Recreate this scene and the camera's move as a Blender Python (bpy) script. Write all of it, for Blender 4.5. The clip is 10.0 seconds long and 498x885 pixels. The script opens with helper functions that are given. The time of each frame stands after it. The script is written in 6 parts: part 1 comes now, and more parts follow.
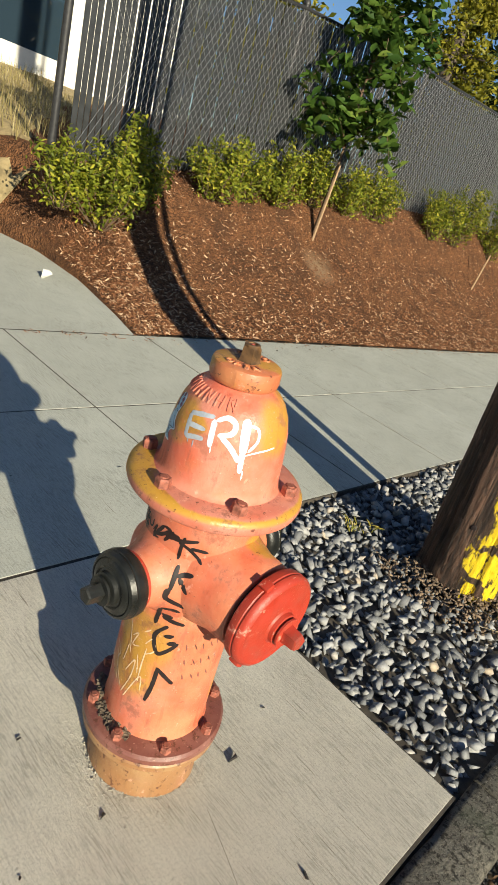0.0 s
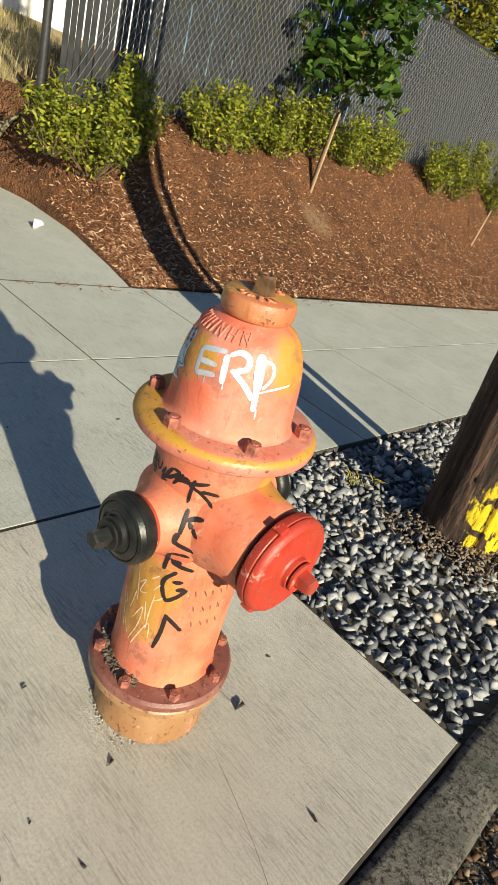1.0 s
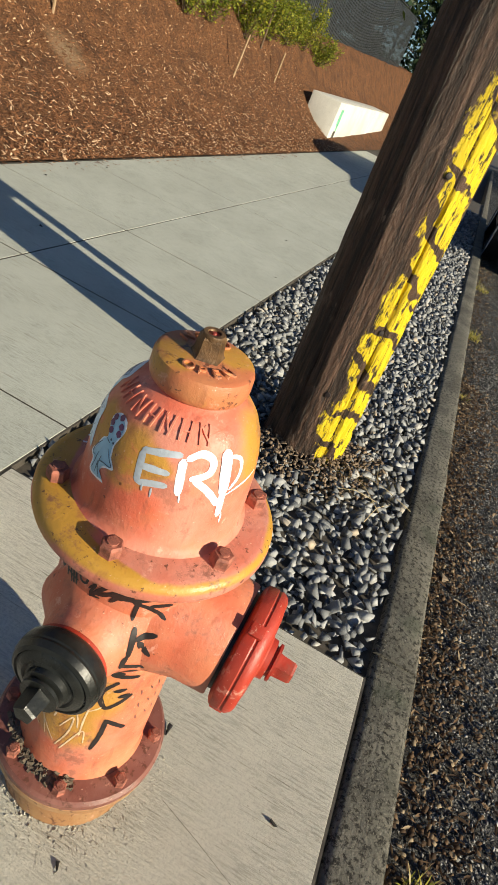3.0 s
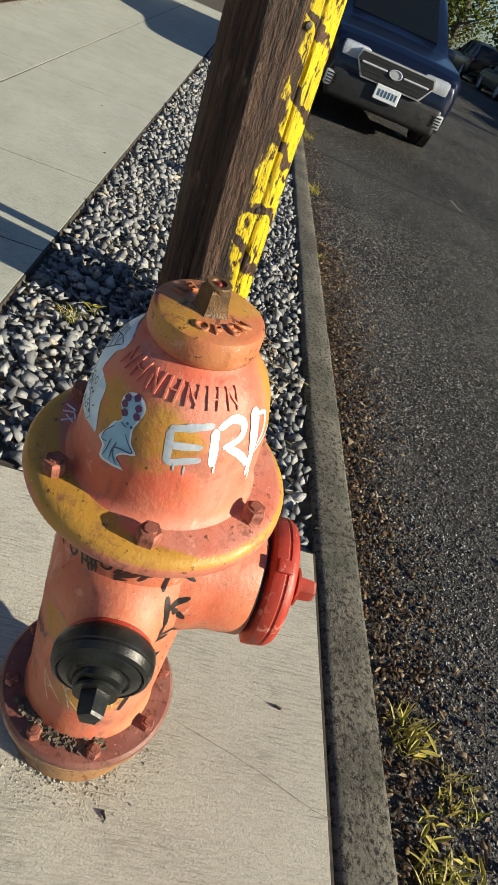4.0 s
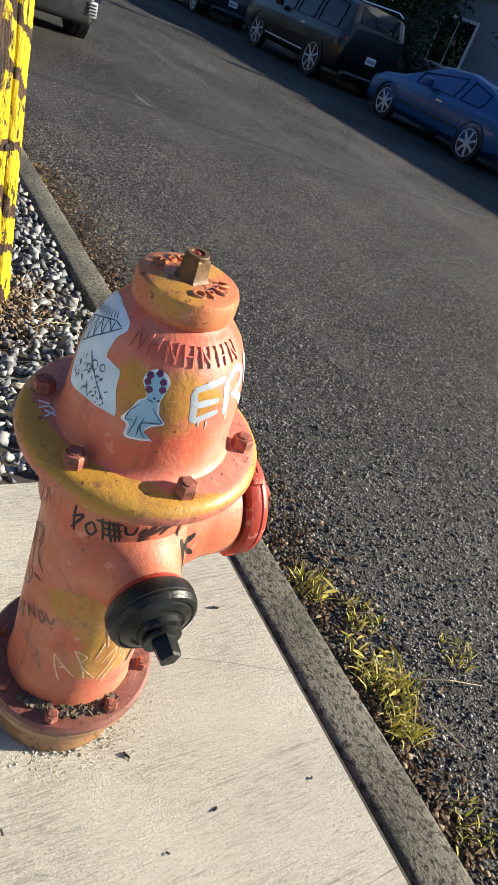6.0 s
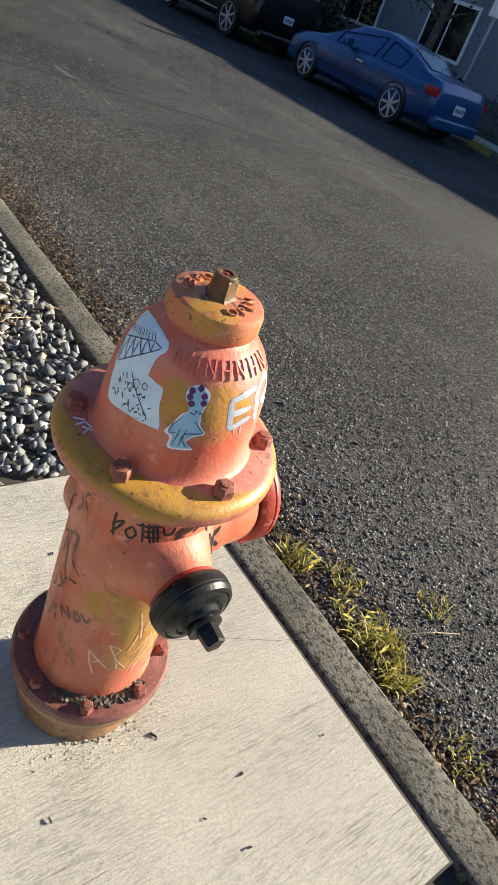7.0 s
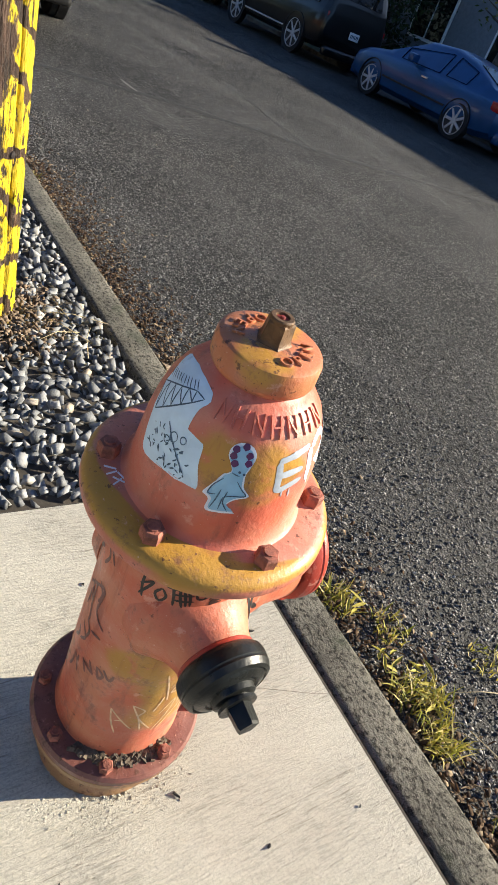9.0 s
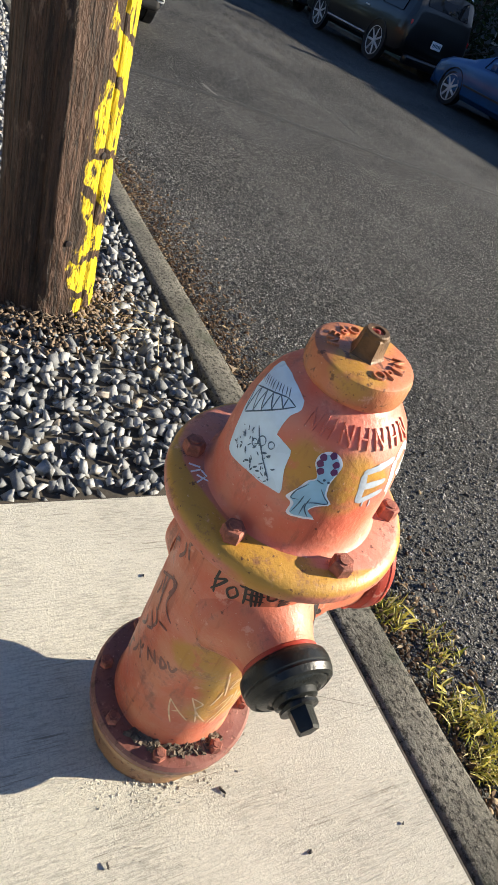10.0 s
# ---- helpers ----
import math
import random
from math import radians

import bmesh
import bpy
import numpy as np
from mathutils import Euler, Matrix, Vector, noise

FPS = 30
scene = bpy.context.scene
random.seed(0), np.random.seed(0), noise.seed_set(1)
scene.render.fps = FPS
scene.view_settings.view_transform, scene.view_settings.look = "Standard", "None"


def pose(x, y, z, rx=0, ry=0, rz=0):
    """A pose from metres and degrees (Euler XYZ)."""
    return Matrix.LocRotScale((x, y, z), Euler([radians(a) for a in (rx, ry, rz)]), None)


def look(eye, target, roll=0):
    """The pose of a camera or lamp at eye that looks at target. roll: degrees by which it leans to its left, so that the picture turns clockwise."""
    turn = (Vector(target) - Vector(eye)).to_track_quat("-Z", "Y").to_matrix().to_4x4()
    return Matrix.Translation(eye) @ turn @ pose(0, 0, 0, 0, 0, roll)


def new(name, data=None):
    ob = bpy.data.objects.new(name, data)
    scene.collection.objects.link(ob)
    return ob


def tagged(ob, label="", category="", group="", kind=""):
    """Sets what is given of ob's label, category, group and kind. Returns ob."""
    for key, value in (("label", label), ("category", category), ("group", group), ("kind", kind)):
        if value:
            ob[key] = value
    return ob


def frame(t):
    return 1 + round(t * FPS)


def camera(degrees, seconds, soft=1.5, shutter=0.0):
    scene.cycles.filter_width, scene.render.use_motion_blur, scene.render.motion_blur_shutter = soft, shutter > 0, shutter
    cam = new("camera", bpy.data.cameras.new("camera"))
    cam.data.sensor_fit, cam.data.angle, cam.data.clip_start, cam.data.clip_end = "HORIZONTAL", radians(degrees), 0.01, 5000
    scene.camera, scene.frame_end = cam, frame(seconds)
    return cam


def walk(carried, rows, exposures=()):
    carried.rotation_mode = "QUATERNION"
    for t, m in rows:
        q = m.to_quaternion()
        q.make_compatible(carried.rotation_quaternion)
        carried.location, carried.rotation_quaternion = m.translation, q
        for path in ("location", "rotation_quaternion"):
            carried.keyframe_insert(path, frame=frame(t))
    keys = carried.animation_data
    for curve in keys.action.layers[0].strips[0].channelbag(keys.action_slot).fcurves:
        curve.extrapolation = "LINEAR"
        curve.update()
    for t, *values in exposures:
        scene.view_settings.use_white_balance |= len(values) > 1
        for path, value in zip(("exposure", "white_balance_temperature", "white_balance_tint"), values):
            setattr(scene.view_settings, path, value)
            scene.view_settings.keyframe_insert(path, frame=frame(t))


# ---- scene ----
cam = camera(43.2, 10.0, soft=0.7)
PATH = [
    (0, (-0.736, -0.599, 1.16), (0.751, 0.496, 0.392), 20.1),
    (0.5, (-0.729, -0.596, 1.124), (0.759, 0.459, 0.303), 20.0),
    (1, (-0.725, -0.572, 1.103), (0.762, 0.448, 0.236), 20.9),
    (1.5, (-0.657, -0.476, 1.086), (0.874, 0.442, 0.185), 20.9),
    (2, (-0.57, -0.327, 1.154), (0.998, 0.429, 0.169), 20.5),
    (2.5, (-0.534, -0.256, 1.191), (1.071, 0.352, 0.165), 21.2),
    (3, (-0.588, -0.16, 1.18), (1.115, 0.069, 0.157), 25.3),
    (3.2, (-0.607, -0.111, 1.172), (1.064, -0.072, 0.073), 24.6),
    (4.3, (-0.516, 0.068, 1.158), (1.07, -0.385, 0.027), 24.8),
    (4.5, (-0.505, 0.09, 1.161), (1.064, -0.456, 0.049), 24.6),
    (5, (-0.545, 0.195, 1.176), (0.874, -0.692, 0.08), 22.8),
    (5.5, (-0.582, 0.258, 1.171), (0.728, -0.802, 0.094), 23.4),
    (6, (-0.549, 0.315, 1.144), (0.708, -0.782, 0.041), 23.3),
    (7.5, (-0.486, 0.451, 1.183), (0.579, -0.819, 0.063), 22.9),
    (8, (-0.439, 0.411, 1.183), (0.645, -0.836, 0.056), 24.0),
    (8.5, (-0.416, 0.379, 1.186), (0.74, -0.84, 0.1), 24.3),
    (9, (-0.424, 0.375, 1.162), (0.776, -0.752, 0.027), 23.0),
    (9.5, (-0.439, 0.403, 1.131), (0.783, -0.655, -0.046), 23.9),
    (10, (-0.417, 0.415, 1.161), (0.858, -0.579, -0.017), 24.1),
]
EXPOSURE = [(0.0, 0.78, 6700, 6), (1.0, 0.85, 6700, 6), (3.0, 0.76, 6750, 6), (4.5, 0.96, 6600, 8), (5.0, 1.24, 6550, 10), (5.5, 1.36, 6500, 10), (7.5, 1.34, 6500, 10), (10.0, 1.45, 6500, 10)]
walk(cam, [(t, look(eye, target, roll)) for t, eye, target, roll in PATH], EXPOSURE)

# ---- light ----
SUN_EL, SUN_AZ = radians(21.5), math.atan2(-0.33, -1.0)
world = bpy.data.worlds.new("world")
scene.world = world
world.use_nodes = True
wn = world.node_tree.nodes
sky = wn.new("ShaderNodeTexSky")
sky.sky_type = "NISHITA"
sky.sun_disc = False
sky.sun_elevation = SUN_EL
sky.sun_rotation = SUN_AZ
sky.air_density, sky.dust_density, sky.ozone_density = 1.0, 0.6, 1.5
wn["Background"].inputs["Strength"].default_value = 0.052
deep = wn.new("ShaderNodeMix")
deep.data_type, deep.blend_type = "RGBA", "MULTIPLY"
deep.inputs["Factor"].default_value = 1.0
deep.inputs["B"].default_value = (0.72, 0.92, 1.22, 1)
world.node_tree.links.new(sky.outputs[0], deep.inputs["A"])
world.node_tree.links.new(deep.outputs["Result"], wn["Background"].inputs["Color"])
sun_data = bpy.data.lights.new("sun", "SUN")
sun_data.energy = 5.0
sun_data.angle = radians(0.55)
sun_data.color = (1.0, 0.905, 0.72)
sun = new("sun", sun_data)
to_sun = Vector((-0.33, -1.0, 0)).normalized() * math.cos(SUN_EL) + Vector((0, 0, math.sin(SUN_EL)))
sun.matrix_world = look(to_sun * 30, (0, 0, 0))


# ---- material helpers ----
class Mat:
    """A node material with a few short-hands."""

    def __init__(self, name, rough=0.7, metal=0.0, spec=0.5):
        self.m = bpy.data.materials.new(name)
        self.m.use_nodes = True
        self.n, self.l = self.m.node_tree.nodes, self.m.node_tree.links
        self.b = self.n["Principled BSDF"]
        self.b.inputs["Roughness"].default_value = rough
        self.b.inputs["Metallic"].default_value = metal
        self.b.inputs["Specular IOR Level"].default_value = spec
        self.tc = self.n.new("ShaderNodeTexCoord")

    def put(self, sock, v):
        if isinstance(v, bpy.types.NodeSocket):
            self.l.new(v, sock)
        elif isinstance(v, tuple) and len(v) == 3 and sock.type == "RGBA":
            sock.default_value = (*v, 1)
        else:
            sock.default_value = v

    def coords(self, scale=(1, 1, 1), rot=(0, 0, 0), kind="Object"):
        mp = self.n.new("ShaderNodeMapping")
        self.l.new(self.tc.outputs[kind], mp.inputs[0])
        mp.inputs["Scale"].default_value = scale
        mp.inputs["Rotation"].default_value = rot
        return mp.outputs[0]

    def noise(self, scale, detail=4, rough=0.55, vec=None, color=False):
        t = self.n.new("ShaderNodeTexNoise")
        self.l.new(vec if vec else self.tc.outputs["Object"], t.inputs["Vector"])
        t.inputs["Scale"].default_value, t.inputs["Detail"].default_value, t.inputs["Roughness"].default_value = scale, detail, rough
        return t.outputs["Color" if color else "Fac"]

    def voro(self, scale, out="Distance", vec=None, feature="F1"):
        t = self.n.new("ShaderNodeTexVoronoi")
        t.feature = feature
        self.l.new(vec if vec else self.tc.outputs["Object"], t.inputs["Vector"])
        t.inputs["Scale"].default_value = scale
        return t.outputs[out]

    def step(self, v, lo, hi, a=0.0, b=1.0):
        t = self.n.new("ShaderNodeMapRange")
        t.interpolation_type = "SMOOTHSTEP"
        self.put(t.inputs["Value"], v)
        for k, x in (("From Min", lo), ("From Max", hi), ("To Min", a), ("To Max", b)):
            t.inputs[k].default_value = x
        return t.outputs["Result"]

    def math(self, op, a, b=0.0):
        t = self.n.new("ShaderNodeMath")
        t.operation = op
        self.put(t.inputs[0], a)
        self.put(t.inputs[1], b)
        return t.outputs[0]

    def mix(self, f, a, b, mode="MIX"):
        t = self.n.new("ShaderNodeMix")
        t.data_type, t.blend_type = "RGBA", mode
        self.put(t.inputs["Factor"], f)
        self.put(t.inputs["A"], a)
        self.put(t.inputs["B"], b)
        return t.outputs["Result"]

    def blob(self, centre, radius, soft=0.4, wobble=0.02, scale=18):
        """1 inside an uneven ball round centre, 0 outside."""
        nz = self.noise(scale, 3, color=True)
        add = self.n.new("ShaderNodeVectorMath")
        add.operation = "MULTIPLY_ADD"
        self.l.new(nz, add.inputs[0])
        add.inputs[1].default_value = (wobble * 2,) * 3
        self.l.new(self.tc.outputs["Object"], add.inputs[2])
        dist = self.n.new("ShaderNodeVectorMath")
        dist.operation = "DISTANCE"
        self.l.new(add.outputs[0], dist.inputs[0])
        dist.inputs[1].default_value = tuple(c + wobble for c in centre)
        return self.step(dist.outputs["Value"], radius * (1 - soft), radius * 1.1, 1.0, 0.0)

    def random(self):
        return self.n.new("ShaderNodeObjectInfo").outputs["Random"]

    def island(self):
        return self.n.new("ShaderNodeNewGeometry").outputs["Random Per Island"]

    def axis(self, k):
        s = self.n.new("ShaderNodeSeparateXYZ")
        self.l.new(self.tc.outputs["Object"], s.inputs[0])
        return s.outputs[k]

    def bump(self, h, strength=0.3, dist=0.01):
        t = self.n.new("ShaderNodeBump")
        t.inputs["Strength"].default_value, t.inputs["Distance"].default_value = strength, dist
        self.put(t.inputs["Height"], h)
        if self.b.inputs["Normal"].is_linked:
            self.l.new(self.b.inputs["Normal"].links[0].from_socket, t.inputs["Normal"])
        self.l.new(t.outputs[0], self.b.inputs["Normal"])

    def done(self, color, rough=None):
        self.put(self.b.inputs["Base Color"], color)
        if rough is not None:
            self.put(self.b.inputs["Roughness"], rough)
        return self.m


def plain(name, c, rough=0.6, metal=0.0, var=0.25, scale=30, bump=0.15, spec=0.5):
    """A worn single-colour surface with variation at two scales."""
    k = Mat(name, rough, metal, spec)
    lo, hi = tuple(x * (1 - var) for x in c), tuple(min(1, x * (1 + var)) for x in c)
    col = k.mix(k.step(k.noise(scale, 5), 0.3, 0.7), lo, hi)
    col = k.mix(k.step(k.noise(scale * 0.13, 3), 0.35, 0.7, 0, 0.5), col, lo)
    if bump:
        k.bump(k.noise(scale * 6, 4), bump, 0.002)
    return k.done(col, k.step(k.noise(scale * 0.7, 4), 0.2, 0.8, max(0.02, rough - 0.12), min(1, rough + 0.12)))


def concrete(name, c, dark, grain=1.0, speck=0.4, broom=True, vary=True):
    k = Mat(name, 0.9, 0, 0.25)
    big, mid, fine = k.noise(1.3, 5), k.noise(9, 6), k.noise(175, 5, 0.85)
    col = k.mix(k.step(big, 0.3, 0.72), c, dark)
    col = k.mix(k.step(mid, 0.45, 0.75, 0, 0.35), col, dark)
    col = k.mix(k.step(fine, 0.46, 0.62, 0, 0.62), col, tuple(x * 0.56 for x in c))
    pits = k.step(k.voro(95), 0.05, 0.16, speck, 0)
    keep = k.step(k.noise(30, 2), 0.5, 0.6)
    col = k.mix(k.math("MULTIPLY", pits, keep), col, (0.10, 0.09, 0.07))
    if vary:
        col = k.mix(k.step(k.random(), 0, 1, 0, 0.22), col, dark)
    if broom:
        line = k.noise(1.0, 5, 0.75, k.coords((210, 22, 40), (0, 0, 0.02)))
        gash = k.step(k.noise(1.0, 4, 0.7, k.coords((170, 6, 20), (0, 0, 0.03))), 0.56, 0.66)
        col = k.mix(k.math("MULTIPLY", k.step(line, 0.44, 0.62, 0, 0.7), k.step(k.noise(5, 4), 0.35, 0.65, 0.25, 1)), col, tuple(x * 0.55 for x in dark))
        hole = k.math("MULTIPLY", k.step(k.noise(1.0, 4, 0.75, k.coords((210, 62, 90), (0, 0, 0.02))), 0.60, 0.67), k.step(k.noise(7, 4), 0.42, 0.64, 0.06, 0.6))
        col = k.mix(hole, col, (0.20, 0.175, 0.14))
        k.bump(k.math("SUBTRACT", 1.0, hole), 0.8, 0.004)
        col = k.mix(k.math("MULTIPLY", gash, k.step(k.noise(6, 3), 0.44, 0.60, 0.1, 0.75)), col, (0.19, 0.165, 0.13))
        k.bump(line, 0.8 * grain, 0.0035)
    k.bump(fine, 0.55 * grain, 0.003)
    return k.done(col)


def foliage(name, a, b, c, rough=0.45):
    """Leaves that vary leaf by leaf."""
    k = Mat(name, max(rough, 0.5), 0, 0.25)
    r = k.island()
    col = k.mix(k.step(r, 0.05, 0.6), a, b)
    col = k.mix(k.step(r, 0.7, 1.0), col, c)
    col = k.mix(k.step(k.noise(60, 2), 0.4, 0.7, 0, 0.3), col, a)
    m = k.done(col)
    k.b.inputs["Subsurface Weight"].default_value = 0.0
    tr = k.n.new("ShaderNodeBsdfTranslucent")
    k.l.new(col, tr.inputs["Color"])
    mx = k.n.new("ShaderNodeMixShader")
    mx.inputs[0].default_value = 0.3
    k.l.new(k.b.outputs[0], mx.inputs[1])
    k.l.new(tr.outputs[0], mx.inputs[2])
    k.l.new(mx.outputs[0], k.n["Material Output"].inputs["Surface"])
    return m


# ---- materials ----
SLAB = concrete("broomed concrete", (0.675, 0.635, 0.54), (0.53, 0.495, 0.42), 1.3)
WALKWAY = concrete("walkway concrete", (0.50, 0.51, 0.45), (0.43, 0.435, 0.38), 0.5, 0.6)
BASE = plain("joint dirt", (0.06, 0.05, 0.04), 0.95, 0, 0.4, 40, 0.5)


def kerb_concrete():
    k = Mat("weathered kerb concrete", 0.92, 0, 0.2)
    col = k.mix(k.step(k.noise(3.5, 5), 0.35, 0.68), (0.215, 0.20, 0.165), (0.105, 0.098, 0.082))
    col = k.mix(k.step(k.noise(62, 6, 0.75), 0.47, 0.60, 0, 0.9), col, (0.028, 0.026, 0.022))
    col = k.mix(k.step(k.noise(190, 3), 0.55, 0.72, 0, 0.8), col, (0.26, 0.24, 0.20))
    col = k.mix(k.math("MULTIPLY", k.step(k.noise(6, 4), 0.58, 0.7), 0.45), col, (0.06, 0.075, 0.05))
    k.bump(k.noise(110, 5, 0.75), 1.0, 0.010)
    k.bump(k.noise(28, 3), 0.6, 0.008)
    return k.done(col)


def asphalt():
    """Open worn asphalt: pale stones standing out of black binder."""
    k = Mat("worn asphalt", 0.85, 0, 0.3)
    wob = k.n.new("ShaderNodeVectorMath")
    wob.operation = "MULTIPLY_ADD"
    k.l.new(k.noise(70, 3, color=True), wob.inputs[0])
    wob.inputs[1].default_value = (0.012,) * 3
    k.l.new(k.tc.outputs["Object"], wob.inputs[2])
    stone, cell = k.voro(105, "Color", wob.outputs[0]), k.voro(105, vec=wob.outputs[0])
    lum = k.n.new("ShaderNodeRGBToBW")
    k.l.new(stone, lum.inputs[0])
    col = k.mix(k.step(lum.outputs[0], 0.25, 0.8), (0.045, 0.045, 0.046), (0.47, 0.455, 0.43))
    col = k.mix(k.step(cell, 0.20, 0.46, 0, 1.0), col, (0.006, 0.006, 0.006))
    col = k.mix(k.step(k.noise(0.5, 5), 0.35, 0.7, 0, 0.30), col, (0.185, 0.178, 0.168))
    col = k.mix(k.step(k.noise(3.0, 5), 0.5, 0.75, 0, 0.40), col, (0.04, 0.038, 0.036))
    flow = k.noise(1.0, 4, 0.5, k.coords((0.25, 2.2, 1)))
    col = k.mix(k.step(flow, 0.5, 0.7, 0, 0.22), col, (0.20, 0.192, 0.18))
    clump = k.noise(42, 5, 0.8)
    col = k.mix(k.step(clump, 0.515, 0.585, 0, 0.85), col, (0.012, 0.012, 0.012))
    col = k.mix(k.step(clump, 0.37, 0.44, 0.6, 0), col, (0.30, 0.28, 0.255))
    blot = k.noise(13, 4, 0.7)
    col = k.mix(k.step(blot, 0.58, 0.70, 0, 0.4), col, (0.02, 0.02, 0.019))
    glint = k.step(k.voro(55), 0.04, 0.16, 0.8, 0)
    col = k.mix(k.math("MULTIPLY", glint, k.step(k.noise(60, 2), 0.56, 0.62)), col, (0.42, 0.40, 0.36))
    k.bump(k.step(cell, 0.0, 0.6, 1, 0), 1.0, 0.016)
    k.bump(clump, 0.8, 0.012)
    return k.done(col, k.step(k.noise(300, 2), 0.3, 0.7, 0.6, 0.95))


def mulch():
    k = Mat("bark mulch", 0.9, 0, 0.2)
    v = k.voro(55, "Color", k.coords((1, 2.2, 1), (0, 0, 0.6)))
    lum = k.n.new("ShaderNodeRGBToBW")
    k.l.new(v, lum.inputs[0])
    col = k.mix(lum.outputs[0], (0.046, 0.021, 0.011), (0.235, 0.104, 0.045))
    col = k.mix(k.step(k.noise(4, 5), 0.4, 0.7, 0, 0.7), col, (0.055, 0.027, 0.015))
    col = k.mix(k.step(k.noise(90, 3), 0.62, 0.72, 0, 0.8), col, (0.30, 0.18, 0.10))
    col = k.mix(k.math('MULTIPLY', k.blob((4.95, 3.45, 0.55), 0.30, 0.7, 0.1, 5), 0.65), col, (0.30, 0.21, 0.13))
    k.bump(k.voro(60), 1.0, 0.02)
    k.bump(k.noise(20, 4), 0.8, 0.03)
    return k.done(col)


def chips():
    k = Mat("loose bark chips", 0.85, 0, 0.25)
    r = k.island()
    col = k.mix(r, (0.095, 0.037, 0.016), (0.34, 0.152, 0.070))
    col = k.mix(k.step(r, 0.72, 0.95), col, (0.60, 0.42, 0.27))
    k.bump(k.noise(90, 3), 0.5, 0.003)
    return k.done(col)


def gravel_rock():
    k = Mat("crushed basalt", 0.75, 0, 0.4)
    r = k.island()
    col = k.mix(k.step(r, 0, 1), (0.125, 0.13, 0.137), (0.36, 0.36, 0.355))
    col = k.mix(k.step(r, 0.9, 1), col, (0.42, 0.34, 0.25))
    col = k.mix(k.step(k.noise(45, 5), 0.45, 0.7, 0, 0.5), col, (0.10, 0.105, 0.11))
    col = k.mix(k.step(k.noise(260, 2), 0.6, 0.75, 0, 0.5), col, (0.42, 0.42, 0.40))
    k.bump(k.noise(120, 5, 0.65), 0.6, 0.003)
    return k.done(col)


def pole_wood():
    """Creosoted timber with a broken band of yellow marking paint down one side."""
    k = Mat("creosoted pole timber", 0.7, 0, 0.4)
    grain = k.noise(1.0, 6, 0.7, k.coords((75, 75, 3.2)))
    streak = k.noise(1.0, 5, 0.65, k.coords((17, 17, 1.3)))
    lump = k.noise(1.0, 5, 0.7, k.coords((42, 42, 15)))
    col = k.mix(k.step(streak, 0.35, 0.68), (0.045, 0.024, 0.015), (0.125, 0.066, 0.042))
    col = k.mix(k.step(grain, 0.46, 0.60, 0, 0.85), col, (0.010, 0.006, 0.004))
    col = k.mix(k.step(grain, 0.30, 0.40, 0.6, 0), col, (0.25, 0.145, 0.095))
    col = k.mix(k.step(lump, 0.55, 0.66, 0, 0.7), col, (0.014, 0.009, 0.006))
    col = k.mix(k.math("MULTIPLY", k.step(lump, 0.33, 0.42, 1, 0), k.step(k.noise(5, 3), 0.45, 0.6)), col, (0.20, 0.13, 0.09))
    z = k.axis(2)
    geo = k.math("ARCTAN2", k.axis(1), k.axis(0))
    # the painted side is a band of angle round the pole, wobbling with height
    wob = k.math("MULTIPLY", k.math("SUBTRACT", k.noise(3.0, 3), 0.5), 1.3)
    ang = k.math("ADD", geo, wob)
    rag = k.math("MULTIPLY", k.math("SUBTRACT", k.noise(1.0, 5, 0.7, k.coords((30, 30, 12))), 0.5), 1.0)
    band = k.math("MULTIPLY", k.step(k.math("ADD", ang, rag), -2.76, -2.64), k.step(ang, -1.62, -1.5, 1, 0))
    waves = k.math("SINE", k.math("ADD", k.math("ADD", k.math("MULTIPLY", z, 36.0), k.math("MULTIPLY", geo, 5.0)), k.math("MULTIPLY", k.noise(5, 4), 13.0)))
    gaps = k.math("MAXIMUM", k.step(waves, -0.80, -0.62), k.step(k.noise(9, 3), 0.58, 0.62))
    low = k.step(z, 0.02, 0.10)
    wear = k.math("MULTIPLY", k.step(grain, 0.56, 0.64, 1, 0), k.step(lump, 0.54, 0.62, 1, 0))
    paint = k.math("MULTIPLY", k.math("MULTIPLY", band, gaps), k.math("MULTIPLY", low, wear))
    col = k.mix(paint, col, (0.80, 0.58, 0.015))
    k.bump(k.math("SUBTRACT", 1.0, grain), 1.0, 0.014)
    k.bump(k.math("SUBTRACT", 1.0, lump), 1.0, 0.022)
    k.bump(streak, 0.5, 0.02)
    return k.done(col, k.math("ADD", k.math("MULTIPLY", grain, 0.5), 0.35))


CORAL, PINK, YELLOW, RUST = (0.62, 0.130, 0.072), (0.60, 0.23, 0.155), (0.47, 0.245, 0.035), (0.10, 0.038, 0.022)


